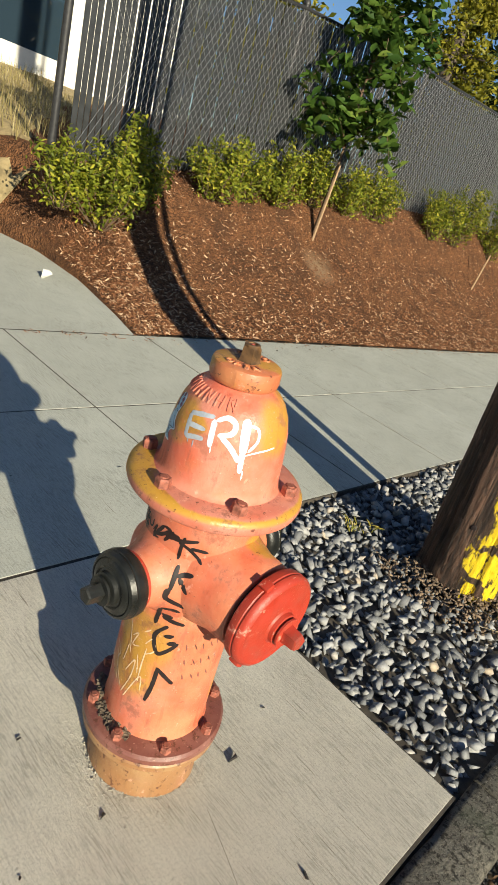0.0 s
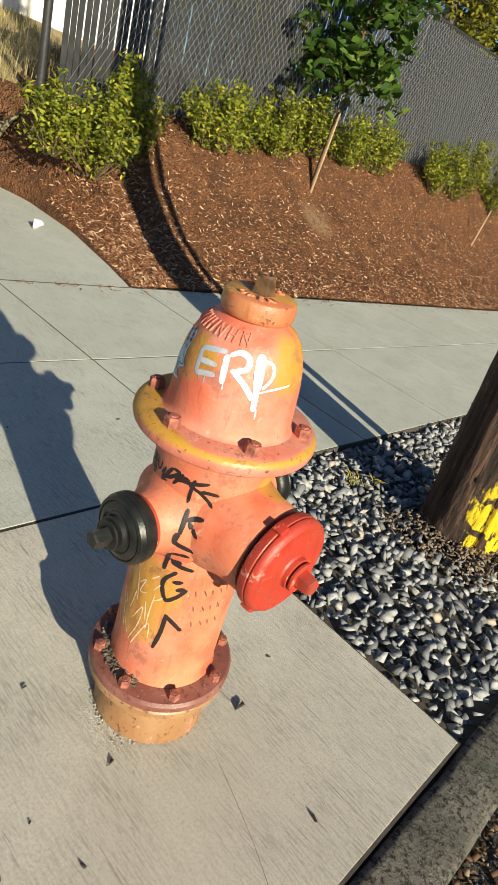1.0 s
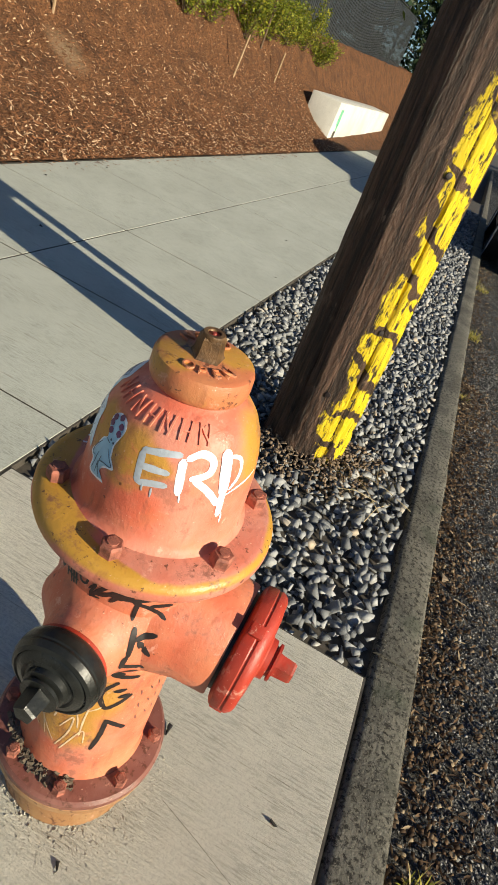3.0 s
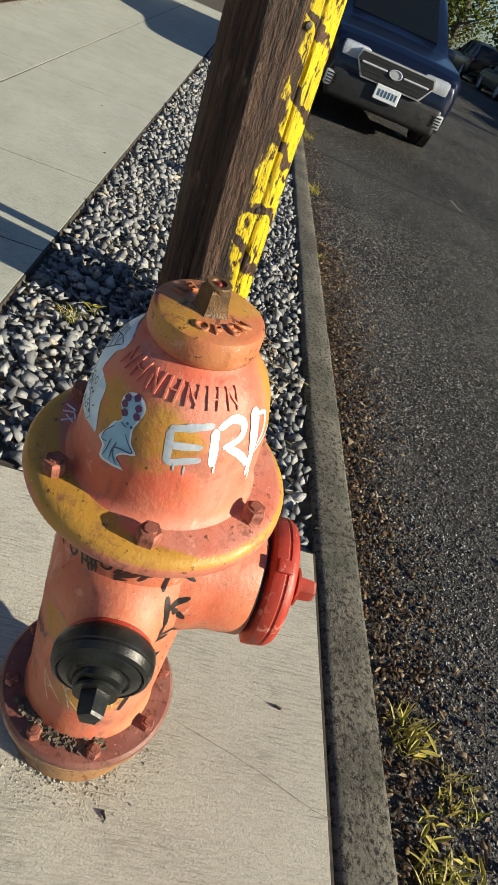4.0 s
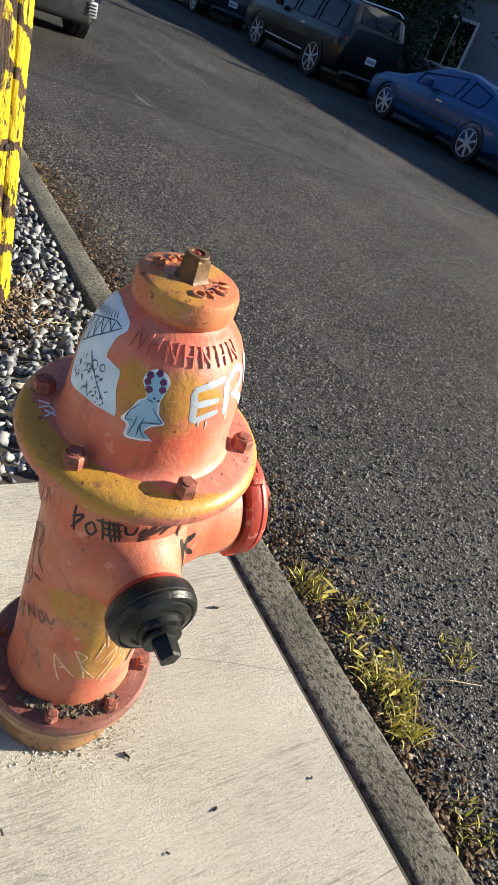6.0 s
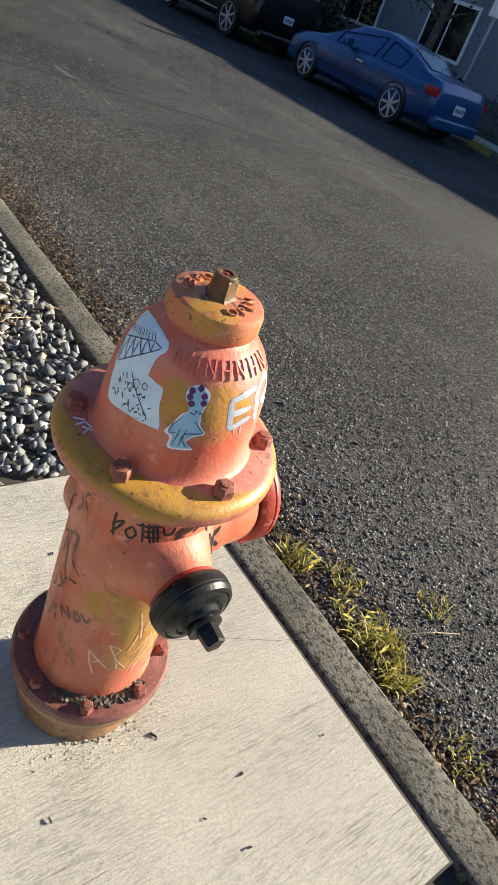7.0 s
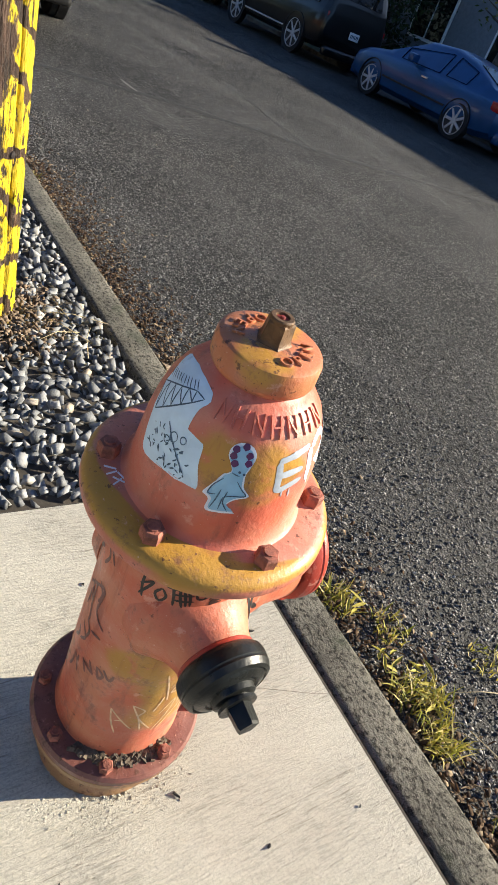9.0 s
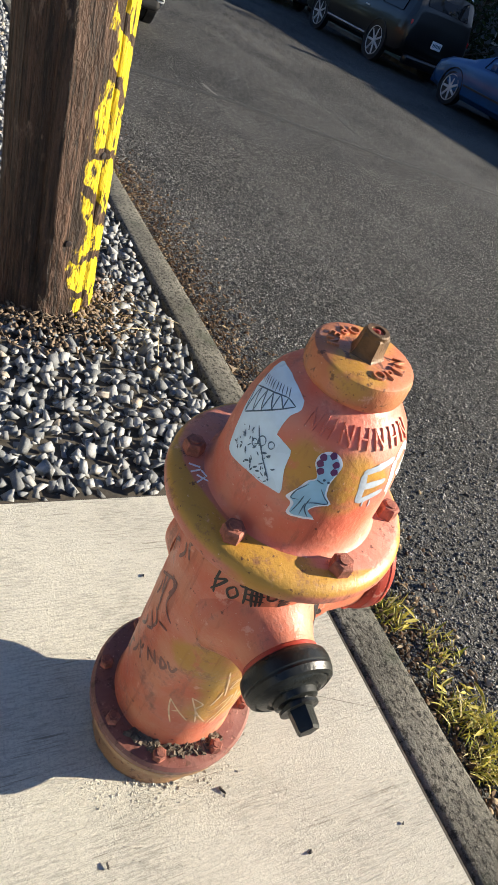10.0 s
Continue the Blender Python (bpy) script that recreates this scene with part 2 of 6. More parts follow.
def hydrant_paint(name, yellow=(), extra=0.0, rim=0.0, base=CORAL, base2=PINK, rusty=0.66, grime=0.35, chalk=0.42):
    """Layered old paint: coral over yellow, chipped to rust. yellow: balls (centre, radius) where yellow shows."""
    k = Mat(name, 0.42, 0, 0.5)
    col = k.mix(k.step(k.noise(11, 4), 0.35, 0.7), base, base2)
    col = k.mix(k.step(k.noise(3.7, 3), 0.4, 0.65, 0, 0.4), col, tuple(x * 0.72 for x in base))
    col = k.mix(k.step(k.noise(7.5, 5, 0.65), 0.46, 0.66, 0, chalk), col, (0.64, 0.31, 0.24))
    col = k.mix(k.step(k.noise(5.0, 5, 0.7), 0.52, 0.66, 0, chalk), col, (0.56, 0.17, 0.055))
    soot = k.noise(1.0, 5, 0.7, k.coords((26, 26, 9)))
    col = k.mix(k.step(soot, 0.56, 0.70, 0, 0.5), col, (0.20, 0.085, 0.06))
    for c, r in yellow:
        patch = k.math("MULTIPLY", k.blob(c, r), k.step(k.noise(45, 4), 0.30, 0.46, 0.35, 0.88))
        col = k.mix(patch, col, YELLOW)
    if extra:
        col = k.mix(k.step(k.noise(8.5, 5), extra, extra + 0.05, 0, 0.9), col, YELLOW)
    if rim:
        sq = k.math("SQRT", k.math("ADD", k.math("POWER", k.axis(0), 2.0), k.math("POWER", k.axis(1), 2.0)))
        edge = k.math("ADD", sq, k.math("MULTIPLY", k.math("SUBTRACT", k.noise(16, 4), 0.5), 0.022))
        side = k.math("ADD", k.math("MULTIPLY", k.axis(0), -0.66), k.math("MULTIPLY", k.axis(1), 0.75))
        edge = k.math("ADD", edge, k.step(side, 0.03, 0.115, 0.0, 0.030))
        up = k.step(k.axis(2), 0.682, 0.690)
        col = k.mix(k.math("MULTIPLY", k.step(edge, rim, rim + 0.006), up), col, YELLOW)
    col = k.mix(k.step(k.noise(70, 5, 0.7), rusty, rusty + 0.05, 0, 0.85), col, RUST)
    col = k.mix(k.step(k.noise(230, 3), 0.68, 0.74, 0, 0.6), col, (0.72, 0.47, 0.36))
    drip = k.noise(1.0, 4, 0.6, k.coords((55, 55, 5)))
    col = k.mix(k.step(drip, 0.56, 0.74, 0, 0.45), col, tuple(x * 0.42 for x in base))
    col = k.mix(k.step(k.noise(33, 5, 0.7), 0.60, 0.70, 0, 0.55), col, (0.74, 0.40, 0.30))
    col = k.mix(k.step(k.noise(150, 4, 0.7), 0.69, 0.73, 0, 0.8), col, RUST)
    col = k.mix(k.step(k.noise(15, 6, 0.78), 0.54, 0.66, 0, grime), col, (0.19, 0.075, 0.05))
    k.bump(k.noise(140, 5, 0.65), 0.45, 0.002)
    k.bump(k.noise(24, 3), 0.25, 0.004)
    return k.done(col, k.step(k.noise(20, 4), 0.3, 0.7, 0.36, 0.6))


KERB, ROAD, MULCH, CHIPS, ROCK, POLE = kerb_concrete(), asphalt(), mulch(), chips(), gravel_rock(), pole_wood()
P_BARREL = hydrant_paint("barrel paint", (((-0.10, -0.012, 0.38), 0.075), ((-0.10, -0.004, 0.29), 0.060), ((-0.08, 0.062, 0.42), 0.045), ((-0.10, 0.006, 0.36), 0.04), ((0.03, -0.11, 0.60), 0.035), ((0.08, -0.08, 0.24), 0.05)), 0.0, 0.0, (0.58, 0.130, 0.066), (0.58, 0.22, 0.115), 0.64, 0.6, 0.32)
P_DOME = hydrant_paint("bonnet paint", (((0.012, -0.10, 0.825), 0.055), ((-0.095, 0.02, 0.800), 0.042), ((-0.097, -0.012, 0.808), 0.024), ((-0.072, 0.062, 0.800), 0.036), ((0.07, -0.05, 0.84), 0.05)), 0.70, grime=0.45)
P_FLANGE = hydrant_paint("bonnet flange paint", (((-0.10, 0.07, 0.69), 0.05),), 0.70, 0.1415, (0.52, 0.150, 0.095), (0.50, 0.20, 0.14), 0.61, 0.8)
P_CAP = hydrant_paint("weather cap paint", (((-0.03, 0.03, 0.90), 0.035), ((0.03, -0.03, 0.90), 0.03)), 0.60, 0.0, (0.50, 0.15, 0.065), (0.48, 0.22, 0.09), 0.58, 0.65)
P_MAROON = hydrant_paint("faded oxide paint", (), 0.0, 0.0, (0.165, 0.056, 0.042), (0.23, 0.10, 0.078), 0.56, chalk=0.12)
P_BASE = hydrant_paint("ochre base paint", (), 0.64, 0.0, (0.30, 0.15, 0.065), (0.34, 0.21, 0.10), 0.58, chalk=0.1)
P_RED = hydrant_paint("glossy red cap paint", (), 0.0, 0.0, (0.40, 0.034, 0.017), (0.36, 0.048, 0.026), 0.72, 0.25, 0.0)
P_BLACK = plain("black cap enamel", (0.014, 0.015, 0.014), 0.36, 0, 0.4, 40, 0.3, 0.35)
P_NUT = plain("brass-stained nut", (0.115, 0.062, 0.026), 0.55, 0.25, 0.5, 60, 0.5)
P_BOLT = plain("rusty bolt head", (0.31, 0.105, 0.07), 0.7, 0.1, 0.45, 90, 0.6)
WHITE = plain("white marker paint", (0.80, 0.82, 0.86), 0.4, 0, 0.08, 60, 0.1)
GREY_TAG = plain("thin silver-blue marker", (0.37, 0.41, 0.47), 0.5, 0, 0.3, 60, 0.1)
INK = plain("black marker ink", (0.018, 0.012, 0.012), 0.5, 0, 0.3, 60, 0.1)
SCRATCH = plain("pale scratch", (0.74, 0.52, 0.32), 0.6, 0, 0.3, 90, 0.1)
STICKER = plain("sticker vinyl", (0.60, 0.76, 0.88), 0.35, 0, 0.08, 40, 0.0)
BLUE_INK = plain("sticker blue ink", (0.05, 0.10, 0.16), 0.4, 0, 0.2, 50, 0.0)
VIOLET = plain("sticker violet ink", (0.12, 0.02, 0.10), 0.4, 0, 0.2, 50, 0.0)
PALE_BLUE = plain("sticker pale blue ink", (0.30, 0.53, 0.68), 0.4, 0, 0.1, 50, 0.0)


# ---- geometry helpers ----
def part(name, bm, material, parent=None, label="", smooth=None, m=None):
    """Links a bmesh as one mesh object under a thing or a part. smooth: the angle in degrees under which edges are smoothed."""
    me = bpy.data.meshes.new(name)
    bmesh.ops.recalc_face_normals(bm, faces=bm.faces[:])
    bm.to_mesh(me)
    bm.free()
    me.materials.append(material)
    if smooth:
        for p in me.polygons:
            p.use_smooth = True
        me.set_sharp_from_angle(angle=radians(smooth))
    ob = new(name, me)
    if parent:
        ob.parent = parent
    if m is not None:
        ob.matrix_basis = m
    if label:
        tagged(ob, label)
    return ob


def raw(name, verts, faces, material, parent=None, label="", smooth=False):
    me = bpy.data.meshes.new(name)
    me.from_pydata(verts, [], faces)
    me.materials.append(material)
    if smooth:
        me.shade_smooth()
    ob = new(name, me)
    if parent:
        ob.parent = parent
    if label:
        tagged(ob, label)
    return ob


def thing(name, m, label, category, group=""):
    ob = new(name)
    ob.matrix_basis = m
    ob.empty_display_size = 0.05
    return tagged(ob, label, category, group)


def box(bm, x0, x1, y0, y1, z0, z1, bev=0.0, seg=1, m=None):
    vs = [bm.verts.new((x, y, z)) for z in (z0, z1) for x, y in ((x0, y0), (x1, y0), (x1, y1), (x0, y1))]
    fs = [bm.faces.new([vs[i] for i in q]) for q in ((3, 2, 1, 0), (4, 5, 6, 7), (0, 1, 5, 4), (1, 2, 6, 5), (2, 3, 7, 6), (3, 0, 4, 7))]
    out = vs
    if bev:
        es = list({e for f in fs for e in f.edges})
        out = list({v for v in bmesh.ops.bevel(bm, geom=es, offset=bev, segments=seg, affect="EDGES", profile=0.6)["verts"]} | {v for v in vs if v.is_valid})
    if m is not None:
        bmesh.ops.transform(bm, matrix=m, verts=[v for v in out if v.is_valid])
    return out


def revolve(bm, prof, n=48, m=None, close=True):
    """Turns a profile of (radius, height) round z; m places it."""
    rings = []
    for r, z in prof:
        rings.append([bm.verts.new((r * math.cos(2 * math.pi * i / n), r * math.sin(2 * math.pi * i / n), z)) for i in range(n)])
    for a, b in zip(rings, rings[1:]):
        for i in range(n):
            bm.faces.new((a[i], a[(i + 1) % n], b[(i + 1) % n], b[i]))
    if close:
        bm.faces.new(rings[0][::-1])
        bm.faces.new(rings[-1])
    vs = [v for r in rings for v in r]
    if m is not None:
        bmesh.ops.transform(bm, matrix=m, verts=vs)
    return vs


def tube(bm, pts, radii, n=6):
    """A tapered tube along points."""
    rings, up = [], Vector((0.31, 0.17, 0.93))
    pts = [Vector(p) for p in pts]
    for i, p in enumerate(pts):
        d = (pts[min(i + 1, len(pts) - 1)] - pts[max(i - 1, 0)]).normalized()
        a = d.cross(up)
        a = (a if a.length > 0.05 else d.cross(Vector((1, 0, 0)))).normalized()
        b = d.cross(a)
        rings.append([bm.verts.new(p + radii[i] * (a * math.cos(2 * math.pi * j / n) + b * math.sin(2 * math.pi * j / n))) for j in range(n)])
    for a, b in zip(rings, rings[1:]):
        for j in range(n):
            bm.faces.new((a[j], a[(j + 1) % n], b[(j + 1) % n], b[j]))
    bm.faces.new(rings[0][::-1])
    bm.faces.new(rings[-1])


def sheet(name, xs, ys, f, material, parent=None):
    """A height sheet z = f(x, y) on a grid."""
    v = [(x, y, f(x, y)) for y in ys for x in xs]
    n = len(xs)
    q = [(j * n + i, j * n + i + 1, (j + 1) * n + i + 1, (j + 1) * n + i) for j in range(len(ys) - 1) for i in range(n - 1)]
    return raw(name, v, q, material, parent, smooth=True)


def scatter(name, shapes, places, material, rng, parent=None):
    """Joins many turned and scaled copies of small shapes (vertex array, face list) into one mesh."""
    vs, loops, starts, total, count = [], [], [], [], 0
    for p, size, tilt in places:
        v, f = shapes[rng.integers(len(shapes))]
        e = Euler((rng.uniform(-tilt, tilt), rng.uniform(-tilt, tilt), rng.uniform(0, 6.283))).to_matrix()
        w = (v * np.array(size)) @ np.array(e).T + np.array(p)
        vs.append(w)
        for q in f:
            starts.append(len(loops))
            total.append(len(q))
            loops.extend(count + i for i in q)
        count += len(v)
    vs = np.concatenate(vs)
    me = bpy.data.meshes.new(name)
    me.vertices.add(len(vs))
    me.vertices.foreach_set("co", vs.ravel())
    me.loops.add(len(loops))
    me.loops.foreach_set("vertex_index", loops)
    me.polygons.add(len(starts))
    me.polygons.foreach_set("loop_start", starts)
    me.update(calc_edges=True)
    me.validate()
    me.materials.append(material)
    ob = new(name, me)
    if parent:
        ob.parent = parent
    return ob


def rock_shapes(count, points, rng, flat=0.7):
    out = []
    for _ in range(count):
        bm = bmesh.new()
        for _ in range(points):
            d = rng.normal(size=3)
            d /= np.linalg.norm(d)
            d = np.sign(d) * np.abs(d) ** 0.5 * rng.uniform(0.7, 1.05)
            bm.verts.new((d[0], d[1] * rng.uniform(0.7, 1), d[2] * flat))
        r = bmesh.ops.convex_hull(bm, input=bm.verts)
        bmesh.ops.delete(bm, geom=[v for v in bm.verts if not v.link_faces], context="VERTS")
        bm.verts.index_update()
        out.append((np.array([v.co[:] for v in bm.verts]), [[v.index for v in f.verts] for f in bm.faces]))
        bm.free()
    return out


LEAF = (np.array([(0, -1, 0), (0.45, -0.3, 0.16), (0.42, 0.35, 0.13), (0, 1, 0), (-0.42, 0.35, 0.13), (-0.45, -0.3, 0.16), (0, 0, 0)]), [(0, 1, 6), (1, 2, 6), (2, 3, 6), (3, 4, 6), (4, 5, 6), (5, 0, 6)])
CHIP = (np.array([(-1, -0.3, 0), (0.9, -0.36, 0), (1, 0.28, 0), (-0.85, 0.32, 0), (-0.8, -0.2, 0.3), (0.8, -0.22, 0.34), (0.86, 0.2, 0.3), (-0.75, 0.22, 0.26)]), [(4, 5, 6, 7), (0, 1, 5, 4), (1, 2, 6, 5), (2, 3, 7, 6), (3, 0, 4, 7)])
SPRAY = (np.array([(0, -1, 0), (0.55, 0.05, 0.15), (0, 1, 0), (-0.55, 0.05, 0.15)]), [(0, 1, 2), (0, 2, 3)])
rng = np.random.default_rng(7)

# ---- ground ----
KERB_IN, KERB_OUT, STRIP, MID, BACK = -0.528, -0.662, 0.577, 1.482, 2.377


def road_z(x, y):
    """The carriageway: low at the kerb, crowned in the middle."""
    u = min(max((KERB_OUT - y) / 8.8, 0), 1)
    return -0.095 + 0.10 * math.sin(min(u * 2.2, 1) * math.pi / 2) - 0.03 * max(0, u - 0.5) * 2


def bank_top(x):
    return float(np.interp(x, (-3, 1.5, 2.2, 4, 6, 8, 10, 14, 30), (0.3, 0.55, 0.70, 0.98, 1.22, 1.32, 1.42, 1.6, 2.2)))


def bank_z(x, y):
    """The planted bank behind the walkway."""
    u = y - BACK
    f = float(np.interp(u, (0, 0.4, 0.75, 1.35, 1.65, 1.95, 3, 12), (0.0, 0.05, 0.17, 0.5, 0.82, 1.0, 1.06, 1.1)))
    return bank_top(x) * f + 0.02 * noise.noise((x * 1.7, y * 1.7, 0.3)) * min(1, u * 3) + 0.012


ys = list(np.concatenate([np.arange(KERB_OUT, -10.2, -0.3), [-12.4]]))
ground_far = sheet("ground", list(np.linspace(-90, 160, 26)), list(np.linspace(-120, 120, 25)), lambda x, y: -0.35, BASE)
tagged(ground_far, "dark soil ground under the street and planting", "ground", kind="structure")
road = sheet("road", list(np.linspace(-30, 46, 121)), ys, road_z, ROAD)
tagged(road, "worn grey asphalt street with fine loose grit", "road", kind="structure")

bed = bmesh.new()
box(bed, -14, 16, KERB_IN - 0.02, BACK + 0.02, -0.3, -0.028)
for x0, x1, y0, y1 in ((-14, 16, STRIP - 0.002, BACK + 0.02), (-0.566, 0.641, KERB_IN, STRIP)):
    box(bed, x0, x1, y0, y1, -0.2, -0.0016)
pavement = part("pavement", bed, BASE)
tagged(pavement, "pale concrete pavement in scored square panels", "pavement", kind="structure")


def slab(name, x0, x1, y0, y1, material, parent, top=0.0, gap=0.0050, bev=0.0007):
    bm = bmesh.new()
    box(bm, x0 + gap, x1 - gap, y0 + gap, y1 - gap, top - 0.12, top, bev, 1)
    return part(name, bm, material, parent)


slab("hydrant_pad", -0.568, 0.643, KERB_IN, STRIP, SLAB, pavement, 0.0, 0.007)
for i in range(-12, 15):
    x = 0.915 + 0.94 * i
    slab("panel", x, x + 0.94, STRIP, MID, WALKWAY, pavement, 0.0006 * ((i * 7) % 3))
    slab("panel", x, x + 0.94, MID, BACK, WALKWAY, pavement, 0.0006 * ((i * 5) % 3))

# spur path that leaves the walkway beside the bank
path_edge = lambda y: float(np.interp(y, (2.38, 2.75, 3.45, 4.15, 4.6, 6), (1.78, 1.88, 2.03, 2.06, 1.94, 1.4)))
pv, pf = [], []
pys = np.linspace(BACK + 0.006, 5.2, 24)
for y in pys:
    pv += [(-6, y, 0.0), (path_edge(y), y, 0.0), (path_edge(y), y, -0.2)]
for j in range(len(pys) - 1):
    a = j * 3
    pf += [(a, a + 1, a + 4, a + 3), (a + 1, a + 2, a + 5, a + 4)]
spur = raw("spur_path", pv, pf, WALKWAY, pavement)

# kerb stones, cast in lengths with open joints
kerb = new("kerb")
tagged(kerb, "old dark weathered concrete kerb with worn edges", "kerb", kind="structure")
cuts = [-14, -9.3, -5.6, -2.3, 0.745, 3.9, 7.1, 10.3, 13.6, 20, 40]
for a, b in zip(cuts, cuts[1:]):
    bm = bmesh.new()
    n = max(2, int((b - a) / 0.08))
    prof = [(KERB_IN - 0.006, -0.30), (KERB_IN - 0.006, -0.012), (KERB_IN - 0.011, -0.004), (KERB_IN - 0.030, -0.001), (KERB_IN - 0.08, 0.0), (KERB_OUT + 0.012, -0.001), (KERB_OUT + 0.003, -0.006), (KERB_OUT, -0.018), (KERB_OUT - 0.006, -0.12), (KERB_OUT - 0.006, -0.30)]
    rings = []
    for i in range(n + 1):
        x = a + 0.004 + (b - a - 0.008) * i / n
        ring = []
        for j, (y, z) in enumerate(prof):
            w = 0.0055 * noise.noise((x * 5, y * 9, z * 9)) + 0.004 * noise.noise((x * 17, y * 20, z * 20))
            ring.append(bm.verts.new((x, y + w, z + w * 0.6)))
        rings.append(ring)
    for r, s in zip(rings, rings[1:]):
        for j in range(len(prof) - 1):
            bm.faces.new((r[j], s[j], s[j + 1], r[j + 1]))
    bm.faces.new(rings[0])
    bm.faces.new(rings[-1][::-1])
    part("kerb_stone", bm, KERB, kerb, smooth=60)

# bank of bark mulch
bys = list(np.linspace(BACK + 0.004, BACK + 2.3, 44)) + [6, 8, 14, 30]
bvs, nb = [], 260
for y in bys:
    e = path_edge(min(y, 6)) + 0.004
    bvs.append((e, y, -0.2))
    for i in range(nb):
        x = e + (30 - e) * (i / (nb - 1)) ** 1.4
        bvs.append((x, y, bank_z(x, y) * min(1, 0.10 + (x - e) * 3.2) if y < 5 else bank_z(x, y)))
nb += 1
bank = raw("planting_bank", bvs, [(j * nb + i, j * nb + i + 1, (j + 1) * nb + i + 1, (j + 1) * nb + i) for j in range(len(bys) - 1) for i in range(nb - 1)], MULCH, smooth=True)
tagged(bank, "sloping bank of reddish brown bark mulch", "mulch", kind="structure")

# ---- hydrant ----
AX = Vector((-0.061, 0.022, 0.92)).normalized()
HM = Matrix.Translation((0.061, -0.022, 0)) @ Vector((0, 0, 1)).rotation_difference(AX).to_matrix().to_4x4()
hydrant = thing("fire_hydrant", HM, "graffitied coral and yellow cast-iron fire hydrant on the concrete pad", "fire hydrant")


def turned(name, prof, material, parent, label="", m=None, n=64, smooth=35):
    bm = bmesh.new()
    revolve(bm, prof, n, m)
    return part(name, bm, material, parent, label, smooth)


X_OUT = pose(0, 0, 0.515, 0, -90, 0)
X_IN = pose(0, 0, 0.515, 0, 90, 0)
PUMP = pose(0.002, -0.010, 0.522, 90, 0, 0)
turned("base_pipe", [(0.120, -0.03), (0.116, 0.02), (0.110, 0.06), (0.111, 0.095), (0.122, 0.108)], P_BASE, hydrant, "ochre base pipe set in the concrete")
turned("lower_flange", [(0.10, 0.106), (0.136, 0.108), (0.141, 0.113), (0.141, 0.124), (0.138, 0.128), (0.10, 0.128)], P_BASE, hydrant)
turned("breakaway_flange", [(0.10, 0.131), (0.139, 0.131), (0.144, 0.135), (0.144, 0.146), (0.139, 0.152), (0.112, 0.155), (0.10, 0.155)], P_MAROON, hydrant, "oxide red breakaway flange")

BARREL = [(0.108, 0.150), (0.106, 0.156), (0.1025, 0.165), (0.102, 0.30), (0.101, 0.44), (0.100, 0.56), (0.101, 0.635), (0.104, 0.655), (0.112, 0.668)]
NECK = [(0.090, 0.05), (0.088, 0.078), (0.074, 0.092), (0.060, 0.108), (0.052, 0.126), (0.048, 0.146), (0.048, 0.162)]
PUMP_NECK = [(0.098, 0.02), (0.096, 0.06), (0.088, 0.088), (0.083, 0.106), (0.081, 0.150), (0.079, 0.153)]
barrel = turned("barrel", BARREL, P_BARREL, hydrant, n=72, smooth=40)
turned("nozzle_neck", NECK, P_BARREL, hydrant, "", X_OUT, 48, 40)
turned("nozzle_neck", NECK, P_BARREL, hydrant, "", X_IN, 48, 40)
turned("pumper_neck", PUMP_NECK, P_BARREL, hydrant, "", PUMP, 56, 40)
turned("upper_flange", [(0.104, 0.662), (0.139, 0.664), (0.145, 0.667), (0.1488, 0.670), (0.1495, 0.672)], P_FLANGE, hydrant)
turned("bonnet_flange", [(0.1, 0.672), (0.150, 0.672), (0.1518, 0.678), (0.1508, 0.687), (0.1465, 0.693), (0.137, 0.697), (0.1, 0.698)], P_FLANGE, hydrant, "coral flange with yellow rim")
DOME = [(0.112, 0.696), (0.106, 0.700), (0.1025, 0.708), (0.1015, 0.716), (0.1000, 0.742), (0.0975, 0.772), (0.0935, 0.797), (0.0870, 0.820), (0.0780, 0.838), (0.0670, 0.851), (0.0560, 0.858), (0.0500, 0.862)]
bonnet = turned("bonnet", DOME + [(0.047, 0.868)], P_DOME, hydrant, "domed bonnet with raised cast bars")
cap = turned("weather_cap", [(0.047, 0.862), (0.053, 0.864), (0.0555, 0.867), (0.057, 0.873), (0.0565, 0.889), (0.0545, 0.894), (0.050, 0.8965), (0.0, 0.897)], P_CAP, hydrant, "round cap with raised letters")
bm = bmesh.new()
revolve(bm, [(0.021, 0.896), (0.0185, 0.899), (0.0172, 0.902), (0.0155, 0.919), (0.0140, 0.921), (0.0, 0.921)], 5)
revolve(bm, [(0.0128, 0.919), (0.0128, 0.9235), (0.0118, 0.925), (0.0075, 0.925), (0.0068, 0.922), (0.0, 0.9218)], 24)
nut = part("operating_nut", bm, P_NUT, hydrant, "five-sided operating nut", smooth=25, m=pose(0, 0, 0, 0, 0, 20))
turned("bore", [(0.0072, 0.9222), (0.0066, 0.9226), (0.0030, 0.9226), (0.0022, 0.9250), (0.0, 0.9252)], plain("red rusted bore", (0.30, 0.035, 0.022), 0.6, 0, 0.3, 90, 0.2), nut, "rust-red bore in the top", n=20)


def hex_bolt(name, parent, r, h, m, material):
    bm = bmesh.new()
    revolve(bm, [(r, 0), (r, h * 0.8), (r * 0.85, h)], 6)
    revolve(bm, [(r * 0.55, h * 0.9), (r * 0.5, h * 1.12)], 10)
    return part(name, bm, material, parent, smooth=20, m=m)


